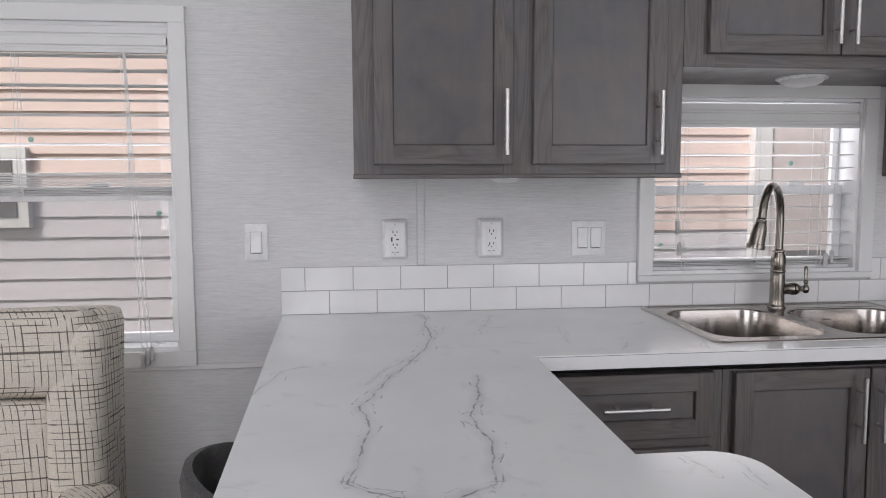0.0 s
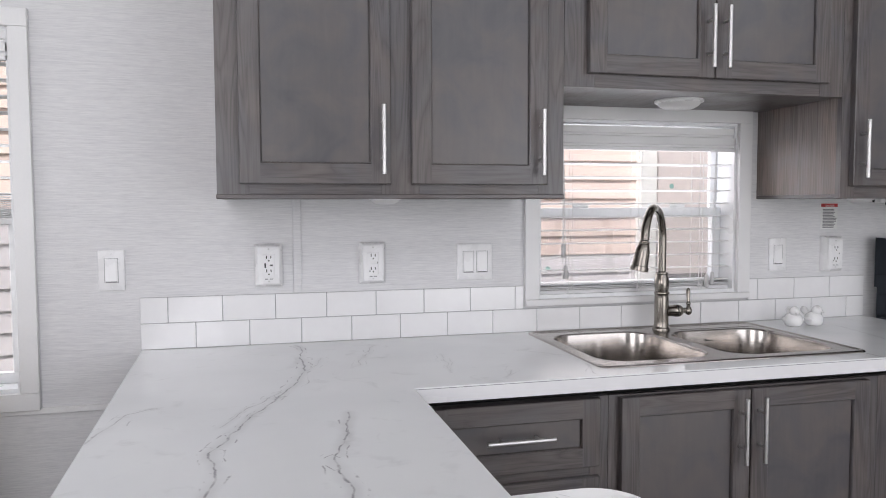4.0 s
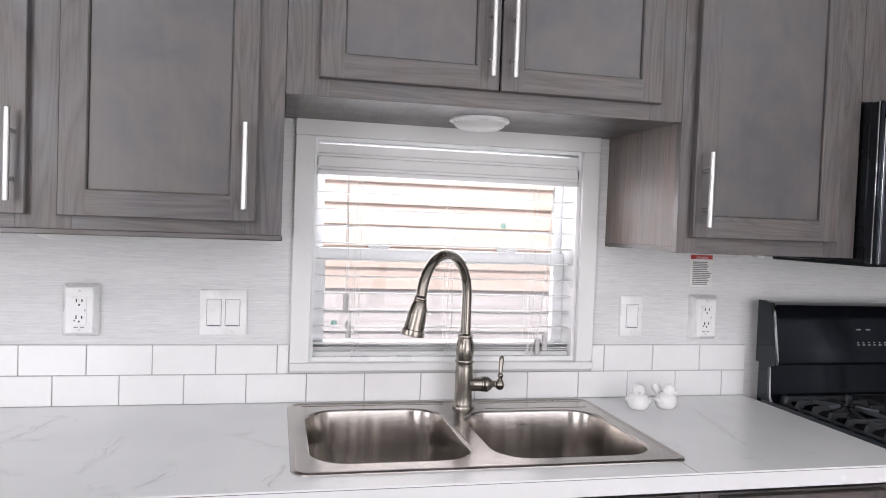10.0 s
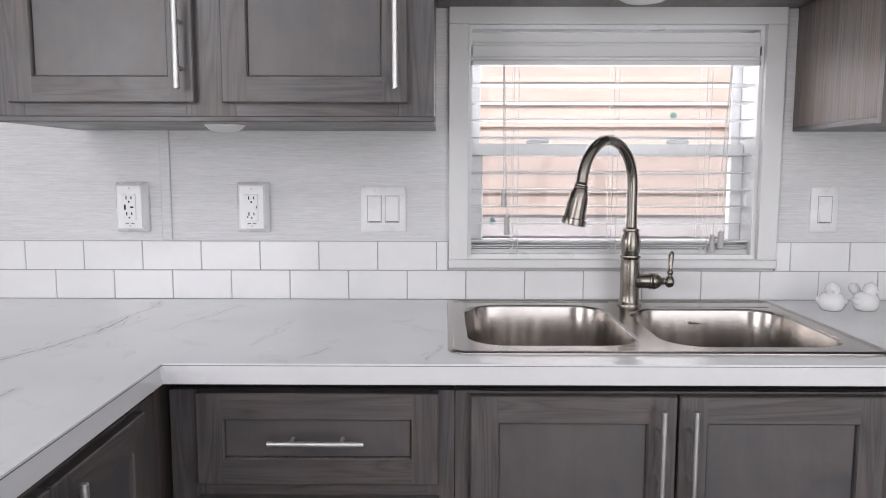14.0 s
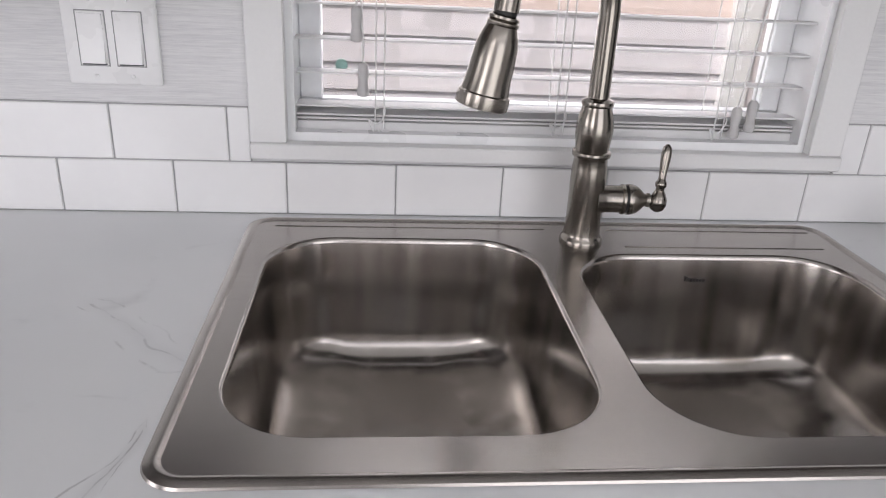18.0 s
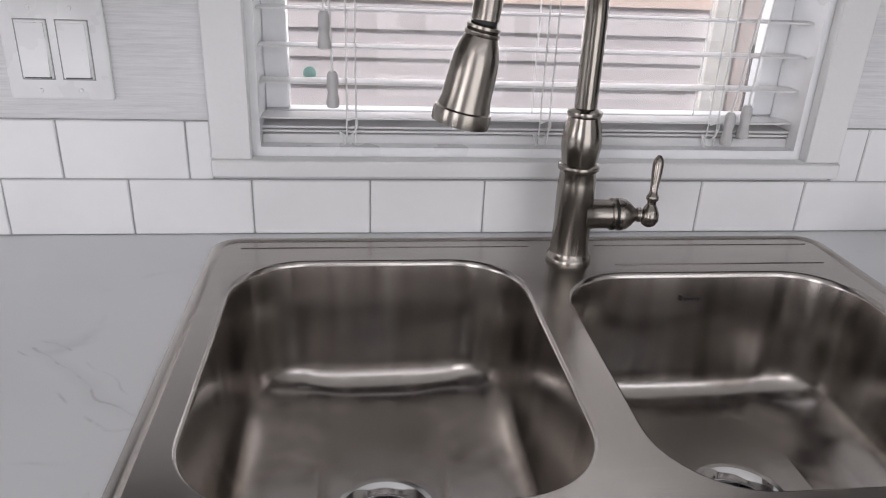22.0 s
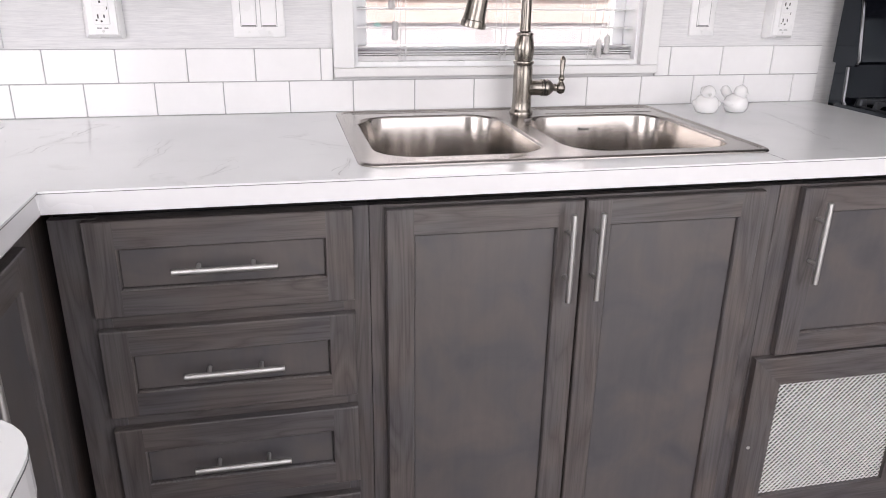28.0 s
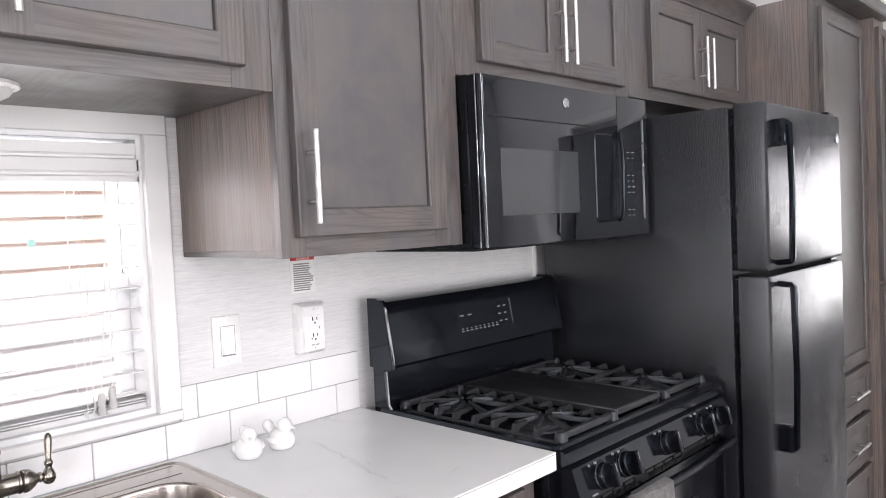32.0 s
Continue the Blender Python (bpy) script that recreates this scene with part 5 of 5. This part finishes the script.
# front: control panel, door, drawer
part("control_panel", skin(bmesh.new(), [[(x, y, z) for y, z in ((RF + 0.03, 0.806), (RF - 0.048, 0.806), (RF - 0.052, 0.812), (RF - 0.03, 0.88), (RF - 0.022, 0.885), (RF + 0.03, 0.885))] for x in (RX0 + 0.002, RX1 - 0.002)]), black_gloss, stove)
for x in (2.652, 2.747, 2.937, 3.127, 3.222):
    c = Vector((x, RF - 0.043, 0.845))
    ax = Vector((0, -0.965, 0.262))
    k = part("knob", lathe(((0.03, -0.002), (0.03, 0.003), (0.0275, 0.004), (0.027, 0.014), (0.0255, 0.017), (0.0245, 0.0175)), c, ax, 28), black_gloss, stove)
    part("knob_grip", moved(box(-0.0095, 0.0095, -0.024, 0.0, -0.0255, 0.0255, 0.005, seg=2), Matrix.Translation(c + ax.normalized() * 0.0165) @ Matrix.Rotation(radians(-15), 4, "X")), black_gloss, k)
    part("pointer", moved(box(-0.0008, 0.0008, -0.0245, -0.0235, 0.006, 0.022), Matrix.Translation(c + ax.normalized() * 0.0165) @ Matrix.Rotation(radians(-15), 4, "X")), screen_grey, k)
    for dx, w in ((-0.036, 0.004), (-0.012, 0.007)):
        part("printed_mark", box(x + dx - w / 2, x + dx + w / 2, RF - 0.0355, RF - 0.031, 0.872, 0.876), screen_grey, stove)
    part("knob_lip", lathe(((0.0325, -0.003), (0.0325, -0.001)), c, ax, 28), black_satin, k)
part("printed_mark", box(2.6, 2.62, RF - 0.0525, RF - 0.0495, 0.816, 0.8185), screen_grey, stove)
part("front_lip", skin(bmesh.new(), [[(x, y, z) for y, z in ((RF + 0.03, 0.885), (RF - 0.02, 0.886), (RF - 0.024, 0.89), (RF - 0.02, 0.905), (RF - 0.008, 0.914), (RF + 0.02, 0.914))] for x in (RX0 + 0.001, RX1 - 0.001)]), black_gloss, stove)
part("vent_strip", box(RX0 + 0.03, RX1 - 0.03, RF - 0.034, RF + 0.02, 0.772, 0.803, 0.002), black_satin, stove)
for i in range(14):
    x = RX0 + 0.06 + i * 0.047
    part("vent_slot", box(x, x + 0.036, RF - 0.0352, RF - 0.0338, 0.79, 0.797), dark_void, stove, smooth=0)
door = part("oven_door", box(RX0 + 0.006, RX1 - 0.006, RF - 0.03, RF + 0.025, 0.2, 0.766, 0.006, seg=2), black_gloss, stove)
part("door_glass", box(RX0 + 0.12, RX1 - 0.12, RF - 0.0325, RF - 0.0295, 0.3, 0.66, 0.001), black_glass, door)
hb = [(RX0 + 0.03 + 0.702 * i / 16, RF - 0.062 - 0.018 * math.sin(math.pi * i / 16), 0.768) for i in range(17)]
part("door_handle", sweep(hb, 0.0125, 14), black_gloss, door, "curved black oven handle")
for x in (RX0 + 0.04, RX1 - 0.04):
    part("handle_post", box(x - 0.012, x + 0.012, RF - 0.07, RF - 0.028, 0.752, 0.778, 0.003), black_gloss, door)
part("storage_drawer", box(RX0 + 0.006, RX1 - 0.006, RF - 0.026, RF + 0.025, 0.045, 0.19, 0.005, seg=2), black_gloss, stove)

# burners
for x, y, r in ((2.70, -0.2, 0.036), (2.70, -0.49, 0.046), (3.175, -0.2, 0.04), (3.175, -0.49, 0.046), (2.937, -0.34, 0.04)):
    b = part("burner", lathe(((r + 0.02, 0), (r + 0.018, 0.004), (r + 0.004, 0.006), (r, 0.012), (r - 0.002, 0.013)), (x, y, 0.9075), n=28), cast_iron, stove)
    part("burner_cap", lathe(((r, 0.013), (r, 0.017), (r - 0.006, 0.02), (0.002, 0.021)), (x, y, 0.9075), n=28), cast_iron, b)


def grate(x0, x1, y0, y1):
    """A cast grate: low side rails with a row of upright ribs, tall end rails with corner blocks, and fingers that reach to the burners."""
    top = 0.939
    g = part("grate", box(x0, x0 + 0.013, y0, y1, 0.9125, 0.921, 0.002), cast_iron, stove)
    part("grate_rail", box(x1 - 0.013, x1, y0, y1, 0.9125, 0.921, 0.002), cast_iron, g)
    for y in (y0, y1 - 0.014):
        part("grate_rail", box(x0 + 0.02, x1 - 0.02, y, y + 0.014, 0.9225, top, 0.003), cast_iron, g)
        for x in (x0, x1 - 0.026):
            part("corner_block", skin(bmesh.new(), [[(px, py, z) for px, py in rrect(x + i, x + 0.026 - i, y - 0.006 + i, y + 0.02 - i, 0.007, 4)] for i, z in ((0.0, 0.909), (0.0, 0.92), (0.002, 0.936), (0.005, top + 0.001))]), cast_iron, g)
    ym, xm = (y0 + y1) / 2, (x0 + x1) / 2
    part("grate_rail", box(x0 + 0.03, x1 - 0.03, ym - 0.006, ym + 0.006, 0.925, top - 0.001, 0.003), cast_iron, g)
    n = 8
    for i in range(1, n):
        y = y0 + 0.007 + (y1 - y0 - 0.014) * i / n
        for x, e in ((x0, 1), (x1, -1)):
            out = [(0.0, 0.912), (0.0015, 0.925), (0.006, top), (0.016, top + 0.0012), (0.052, top - 0.001), (0.052, 0.93), (0.022, 0.928), (0.0155, 0.921), (0.014, 0.912)]
            half = [0.0062 if z < 0.93 else 0.0046 for d, z in out]
            bm = skin(bmesh.new(), [[(x + e * d, y + q * h, z) for (d, z), h in zip(out, half)] for q in (-1, 1)])
            part("grate_rib", bm, cast_iron, g)
    for cy in ((y0 + ym) / 2, (ym + y1) / 2):
        for k in range(8):
            t = 2 * math.pi * (k + 0.5) / 8
            ex, ey = math.cos(t), math.sin(t)
            s = min((x1 - x0 - 0.09) / 2 / max(abs(ex), 1e-3), (y1 - y0 - 0.02) / 4 / max(abs(ey), 1e-3))
            a, c = Vector((xm + ex * 0.02, cy + ey * 0.02, top + 0.001)), Vector((xm + ex * s, cy + ey * s, top - 0.006))
            side = Vector((-ey, ex, 0))
            loops = []
            for p, w, h in ((a, 0.0028, 0.006), (a.lerp(c, 0.35), 0.004, 0.01), (c, 0.0055, 0.012)):
                loops.append([p - side * w * 1.3 - Vector((0, 0, h)), p + side * w * 1.3 - Vector((0, 0, h)), p + side * w * 0.7, p - side * w * 0.7])
            part("grate_finger", skin(bmesh.new(), loops), cast_iron, g)


grate(2.588, 2.822, RF + 0.018, -0.118)
grate(3.052, 3.286, RF + 0.018, -0.118)
gr = part("griddle", box(2.836, 3.038, RF + 0.03, -0.122, 0.93, 0.9385, 0.003, seg=2), griddle_mat, stove, "flat dark griddle plate")
for x in (2.826, 3.0385):
    part("griddle_rail", box(x, x + 0.0095, RF + 0.026, -0.118, 0.922, 0.9405, 0.003), cast_iron, gr)
for y in (RF + 0.026, -0.127):
    part("griddle_rail", box(2.8356, 3.0384, y, y + 0.01, 0.922, 0.9395, 0.003), cast_iron, gr)
for x in (2.826, 3.0385):
    for y in (RF + 0.03, -0.14):
        part("griddle_foot", box(x, x + 0.0095, y, y + 0.016, 0.9075, 0.923, 0.002), cast_iron, gr)

# ---- towel on the oven handle ----
towel = thing("dish_towel", 2.74, RF - 0.075, 0.74, "grey terry towel hung over the oven handle", "towel")
def towel_side(front, x0, x1, drop, lag):
    bm = bmesh.new()
    rows_ = []
    n, mth = 16, 22
    for j in range(mth + 1):
        row = []
        for i in range(n + 1):
            s = i / n
            z = 0.789 - drop * j / mth
            fold = 0.011 * math.sin(7.5 * s + lag) * min(1, j / 6) + 0.004 * math.sin(17 * s + 2 * lag + j * 0.12)
            x = x0 + (x1 - x0) * s + 0.006 * math.sin(j * 0.3 + lag) * s
            y = RF - 0.076 + (-0.021 - fold if front else 0.016 + fold * 0.4)
            if j < 3:
                k = j / 3
                y = RF - 0.076 + (y - RF + 0.074) * math.sin(k * math.pi / 2)
                z = 0.789 - 0.012 * (1 - math.cos(k * math.pi / 2))
            row.append((x, y, z))
        rows_.append(row)
    skin(bm, rows_, False)
    bmesh.ops.solidify(bm, geom=bm.faces[:], thickness=0.005)
    return bm
part("front_fold", towel_side(True, 2.622, 2.862, 0.43, 0.4), towel_mat, towel)
part("back_fold", towel_side(False, 2.598, 2.72, 0.5, 1.7), towel_mat, towel)

# ---- microwave ----
MX0, MX1, MZ0, MZ1, MF = 2.573, 3.333, 1.338, 1.742, -0.452
mw = thing("microwave", 2.95, -0.2, MZ0, "black over-the-range microwave with a dark glass door", "microwave")
part("case", box(MX0, MX1, MF + 0.04, 0.0, MZ0 + 0.003, MZ1, 0.003), black_satin, mw)
part("underside_tray", box(MX0 + 0.03, MX1 - 0.03, MF + 0.06, -0.03, MZ0 - 0.006, MZ0 + 0.003, 0.002), black_satin, mw)
part("door_edge", box(MX0 + 0.001, MX0 + 0.012, MF + 0.004, MF + 0.04, MZ0 + 0.002, MZ1 - 0.002, 0.003), black_gloss, mw)
for x, y in ((MX0 + 0.0003, MF + 0.012), (MX0 + 0.0098, MF + 0.0012)):
    part("chrome_line", box(x, x + 0.0026, y, y + 0.004, MZ0 + 0.003, MZ1 - 0.003, 0.0008), chrome, mw, "thin bright chrome line")
dm = part("microwave_door", box(MX0 + 0.012, MX0 + 0.59, MF, MF + 0.039, MZ0 + 0.002, MZ1 - 0.002, 0.004, seg=2), black_glass, mw)
part("door_window", box(MX0 + 0.066, MX0 + 0.385, MF - 0.0015, MF + 0.001, MZ0 + 0.075, MZ0 + 0.235, 0.001), plain("tinted_window", (0.05, 0.054, 0.06), 0.06), dm, "tinted door window")
part("handle_recess", skin(bmesh.new(), [[(x, y, z) for x, z in rrect(MX0 + 0.465 + q, MX0 + 0.572 - q, MZ0 + 0.045 + q, MZ0 + 0.29 - q, 0.014, 4)] for q, y in ((0, MF + 0.001), (0, MF - 0.001), (0.004, MF - 0.003), (0.008, MF - 0.001))]), black_gloss, dm)
part("door_crease", box(MX0 + 0.03, MX0 + 0.45, MF - 0.001, MF + 0.001, MZ0 + 0.305, MZ0 + 0.308), black_satin, dm)
pan = part("control_panel", box(MX0 + 0.592, MX1 - 0.002, MF + 0.001, MF + 0.039, MZ0 + 0.002, MZ1 - 0.002, 0.004, seg=2), black_glass, mw)
for i in range(2):
    for j in (0, 1, 4, 5, 6, 7, 10, 11):
        part("printed_mark", box(MX0 + 0.638 + i * 0.026, MX0 + 0.643 + i * 0.026 + 0.003 * (j % 3), MF - 0.0004, MF + 0.002, MZ0 + 0.06 + j * 0.0165, MZ0 + 0.0618 + j * 0.0165), screen_grey, pan, smooth=0)
part("panel_edge", box(MX1 - 0.03, MX1 - 0.028, MF - 0.0015, MF + 0.002, MZ0 + 0.05, MZ0 + 0.34), badge_mat, pan)
part("microwave_handle", sweep([(MX0 + 0.582, MF, MZ0 + 0.05), (MX0 + 0.582, MF - 0.012, MZ0 + 0.055), (MX0 + 0.582, MF - 0.018, MZ0 + 0.12), (MX0 + 0.582, MF - 0.02, MZ0 + 0.2), (MX0 + 0.582, MF - 0.018, MZ0 + 0.25), (MX0 + 0.582, MF - 0.012, MZ0 + 0.292), (MX0 + 0.582, MF, MZ0 + 0.297)], 0.0055, 14), black_gloss, dm)
part("round_badge", lathe(((0.0135, 0), (0.0135, 0.001), (0.012, 0.0018)), (MX0 + 0.34, MF - 0.0005, MZ1 - 0.045), (0, -1, 0), 24), badge_mat, dm, "small round silver badge")

# ---- refrigerator ----
FX0, FX1, FB, FD, FT, GAP = 3.35, 4.01, -0.69, -0.79, 1.69, 1.222
fr = thing("refrigerator", 3.68, -0.4, 0, "black textured two-door refrigerator with the freezer on top", "refrigerator")
part("cabinet", box(FX0, FX1, FB, -0.04, 0.03, FT, 0.006, seg=2), pebbled, fr)
part("toe_grille", box(FX0 + 0.02, FX1 - 0.02, FB - 0.02, FB, 0.02, 0.1, 0.002), black_satin, fr)
for z0, z1, nm in ((GAP + 0.006, FT + 0.004, "freezer_door"), (0.115, GAP - 0.006, "fridge_door")):
    loops = []
    for inset, y in ((0.004, FB - 0.012), (0.0, FB - 0.016), (0.0, FD + 0.014), (0.004, FD + 0.004), (0.014, FD)):
        loops.append([(x, y, z) for x, z in rrect(FX0 + inset, FX1 - inset, z0 + inset * 0.6, z1 - inset * 0.6, 0.008, 4)])
    dd = part(nm, skin(bmesh.new(), loops), pebbled, fr)
    part("door_gasket", box(FX0 + 0.012, FX1 - 0.012, FB - 0.012, FB - 0.001, z0 + 0.012, z1 - 0.012), black_satin, dd)
    hz0, hz1 = (z0 + 0.015, z1 - 0.05) if nm == "freezer_door" else (0.725, z1 - 0.015)
    hx = FX0 + 0.05
    big = nm == "freezer_door"
    q = [(FD + 0.002, hz0), (FD - 0.034, hz0 + 0.004), (FD - 0.046, hz0 + 0.016), (FD - 0.05, (hz0 + hz1) / 2), (FD - 0.046, hz1 - 0.016), (FD - 0.034, hz1 - 0.004), (FD + 0.002, hz1)]
    loops = []
    for i, (y, z) in enumerate(q):
        s = (0.014, 0.0, -0.01)[0 if i in (0, 1) else 1 if i < 5 else 2] * (1 if i < 5 else 1.4)
        w = 0.0065
        loops.append([(hx - w, y, z + s), (hx - w * 0.6, y - 0.008, z), (hx + w * 0.6, y - 0.008, z), (hx + w, y, z + s), (hx + w * 0.6, y + 0.008, z + s), (hx - w * 0.6, y + 0.008, z + s)])
    part("door_handle", skin(bmesh.new(), loops), black_gloss, dd, "glossy black bracket handle")
    part("handle_mount", box(hx - 0.013, hx + 0.013, FD - 0.04, FD + 0.002, hz1 - 0.075 if big else hz0, hz1 if big else hz0 + 0.075, 0.005, seg=2), black_gloss, dd)
    part("hinge", box(FX1 - 0.06, FX1 - 0.006, FD + 0.02, FB + 0.04, (FT + 0.005) if big else (GAP - 0.005), (FT + 0.018) if big else (GAP + 0.005), 0.002), black_satin, fr)
part("round_badge", lathe(((0.016, 0), (0.016, 0.0015), (0.014, 0.002)), (FX1 - 0.045, FD, FT - 0.07), (0, -1, 0), 24), badge_mat, fr, "small round silver badge")

# ---- pantry and tall cabinet ----
PF = -0.64
pantry = thing("pantry_cabinet", 4.55, -0.32, 0, "tall stained oak pantry with a door over three drawers", "pantry cabinet")
part("carcase", box(4.25, 4.849, PF + 0.02, 0.004, 0.0, 2.18), wood_side, pantry, smooth=0)
for a, e in ((4.249, 4.31), (4.8, 4.85)):
    part("face_stile", box(a, e, PF, PF + 0.0195, 0.0, 2.18, 0.0015), wood_z, pantry)
for z0, z1 in ((0.0, 0.05), (0.69, 0.76), (2.13, 2.18)):
    part("face_rail", box(4.31, 4.8, PF + 0.0006, PF + 0.0195, z0, z1, 0.001), wood_x, pantry)
m = facing_y(4.29, PF - 0.001)
shaker(pantry, m, "cabinet_door", 0.53, 0.735, 2.14)
for z0, z1 in ((0.53, 0.715), (0.305, 0.505), (0.05, 0.28)):
    d = shaker(pantry, m, "drawer_front", 0.53, z0, z1, rail=0.05)
    bar_handle(d, Matrix.Translation((0, -0.019, 0)) @ m, 0.2, (z0 + z1) / 2, 0.376, (z0 + z1) / 2)
tall = thing("tall_cabinet", 4.92, -0.32, 0, "narrow tall stained oak cabinet with two doors", "tall cabinet")
part("carcase", box(4.851, 4.998, PF - 0.05, 0.004, 0.0, 2.18), wood_side, tall, smooth=0)
m = facing_y(4.856, PF - 0.0505)
for z0, z1, h0 in ((1.062, 2.14, 1.08), (0.05, 1.045, 0.85)):
    d = shaker(tall, m, "cabinet_door", 0.138, z0, z1, rail=0.036)
    bar_handle(d, Matrix.Translation((0, -0.019, 0)) @ m, 0.07, h0, 0.07, h0 + 0.176)
part("crown", box(4.251, 4.998, PF - 0.09, PF + 0.03, 2.182, 2.235, 0.006), wood_x, pantry)

# ---- next room ----
dresser = thing("dresser", 6.6, -0.45, 0, "dark stained dresser with bar handles in the next room", "dresser")
part("carcase", box(5.9, 7.3, -0.6, -0.02, 0.0, 0.86, 0.003), wood_z, dresser)
m = facing_y(5.9, -0.601)
for i in range(2):
    for z0, z1 in ((0.58, 0.82), (0.32, 0.56), (0.06, 0.3)):
        d = shaker(dresser, m, "drawer_front", 0.66, z0, z1, u=0.02 + i * 0.7, rail=0.05)
        bar_handle(d, Matrix.Translation((0, -0.019, 0)) @ m, 0.26 + i * 0.7, (z0 + z1) / 2, 0.44 + i * 0.7, (z0 + z1) / 2)
part("top_board", box(5.88, 7.32, -0.625, -0.02, 0.861, 0.89, 0.003), laminate, dresser)
tv = thing("television", 6.6, -0.1, 1.02, "black flat television on the next room's wall", "television")
part("screen", box(6.1, 7.2, -0.06, -0.01, 1.0, 1.62, 0.006), black_glass, tv)

# ---- recliner ----
def cushion(x0, x1, y0, y1, z0, z1, r=0.05, puff=0.012, seed=0):
    bm = box(x0, x1, y0, y1, z0, z1)
    bmesh.ops.bevel(bm, geom=bm.edges[:], offset=r, segments=4, affect="EDGES", profile=0.6)
    bmesh.ops.subdivide_edges(bm, edges=[e for e in bm.edges if e.calc_length() > 0.12], cuts=5, use_grid_fill=True)
    cx, cy, cz = (x0 + x1) / 2, (y0 + y1) / 2, (z0 + z1) / 2
    for v in bm.verts:
        n3 = noise.noise(Vector((v.co.x * 5 + seed, v.co.y * 5, v.co.z * 5))) * 0.006
        fx, fz = 1 - ((v.co.x - cx) / (x1 - x0) * 2) ** 2, 1 - ((v.co.z - cz) / (z1 - z0) * 2) ** 2
        v.co.y += (puff * max(0, fx) * max(0, fz)) * (1 if v.co.y > cy else -1) + n3
        v.co.z += n3
    return bm


rc = thing("recliner", -0.72, -0.55, 0, "cream tweed recliner with a dark broken check", "armchair")
tilt = Matrix.Translation((-0.72, -0.42, 0.45)) @ Matrix.Rotation(radians(-6), 4, "X") @ Matrix.Translation((0.72, 0.42, -0.45))
part("backrest", moved(cushion(-1.12, -0.4, -0.46, -0.3, 0.36, 1.018, 0.055, 0.01), tilt), tweed_mat, rc)
part("head_cushion", moved(cushion(-1.1, -0.425, -0.548, -0.44, 0.8, 1.026, 0.052, 0.024, 3), tilt), tweed_mat, rc)
part("back_cushion", moved(cushion(-1.06, -0.52, -0.53, -0.44, 0.42, 0.79, 0.03, 0.022, 5), tilt), tweed_mat, rc)
for x0, x1 in ((-0.535, -0.395), (-1.13, -1.0)):
    part("wing", moved(cushion(x0, x1, -0.55, -0.36, 0.42, 0.99, 0.05, 0.004, 8), tilt), tweed_mat, rc)
part("seat", cushion(-0.98, -0.46, -1.05, -0.46, 0.26, 0.46, 0.06, 0.0, 2), tweed_mat, rc)
for x0, x1 in ((-0.495, -0.345), (-1.16, -1.01)):
    part("armrest", cushion(x0, x1, -1.02, -0.5, 0.12, 0.6, 0.06, 0.0, 7), tweed_mat, rc)
part("base_board", box(-1.08, -0.36, -1.0, -0.36, 0.02, 0.24, 0.02), tweed_mat, rc)

# ---- bar stool beside the peninsula ----
stool = thing("bar_stool", 0.07, -0.72, 0, "dark grey fabric stool with a rounded low back", "bar stool")
bm = bmesh.new()
loops = []
for i in range(15):
    t = radians(105 + 150 * i / 14)
    cx, cy = 0.075 + 0.2 * math.cos(t), -0.72 + 0.2 * math.sin(t)
    top = 0.72 - 0.05 * ((i - 7) / 7) ** 2
    o = Vector((math.cos(t), math.sin(t), 0))
    c = Vector((cx, cy, 0))
    loops.append([c - o * 0.014 + Vector((0, 0, 0.5)), c + o * 0.014 + Vector((0, 0, 0.5)), c + o * 0.03 + Vector((0, 0, top - 0.03)), c + o * 0.022 + Vector((0, 0, top)), c + o * 0.002 + Vector((0, 0, top + 0.004)), c - o * 0.012 + Vector((0, 0, top - 0.02))])
part("backrest", skin(bm, loops), stool_mat, stool)
part("seat", lathe(((0.17, 0.47), (0.19, 0.48), (0.195, 0.505), (0.18, 0.525), (0.1, 0.533), (0.002, 0.535)), (0.075, -0.72, 0), n=32), stool_mat, stool)
for sx in (-1, 1):
    for sy in (-1, 1):
        part("leg", rod((0.075 + 0.12 * sx, -0.72 + 0.12 * sy, 0.475), (0.075 + 0.165 * sx, -0.72 + 0.165 * sy, 0.0), 0.013), black_satin, stool)
part("foot_ring", sweep([(0.075 + 0.16 * math.cos(t), -0.72 + 0.16 * math.sin(t), 0.18) for t in np.linspace(0, 2 * math.pi, 33)], 0.008, 10), black_satin, stool)

# ---- floor planks ----
PW, PL = 0.182, 1.22
bmp = box(0, PL - 0.001, 0, PW - 0.001, -0.005, 0.0, 0.001)
plank_mesh = mesh_from(bmp, "plank", plank_mat, None, 0)
j = 0
y = -3.5
while y < 0.0:
    x = -3.0 + (j * 0.44) % PL - PL
    while x < 7.6:
        if x > -3.2 and x + PL < 7.9:
            ob = new("plank", plank_mesh)
            ob.parent = floor
            ob.location = (x, y, 0)
        x += PL
    y += PW
    j += 1
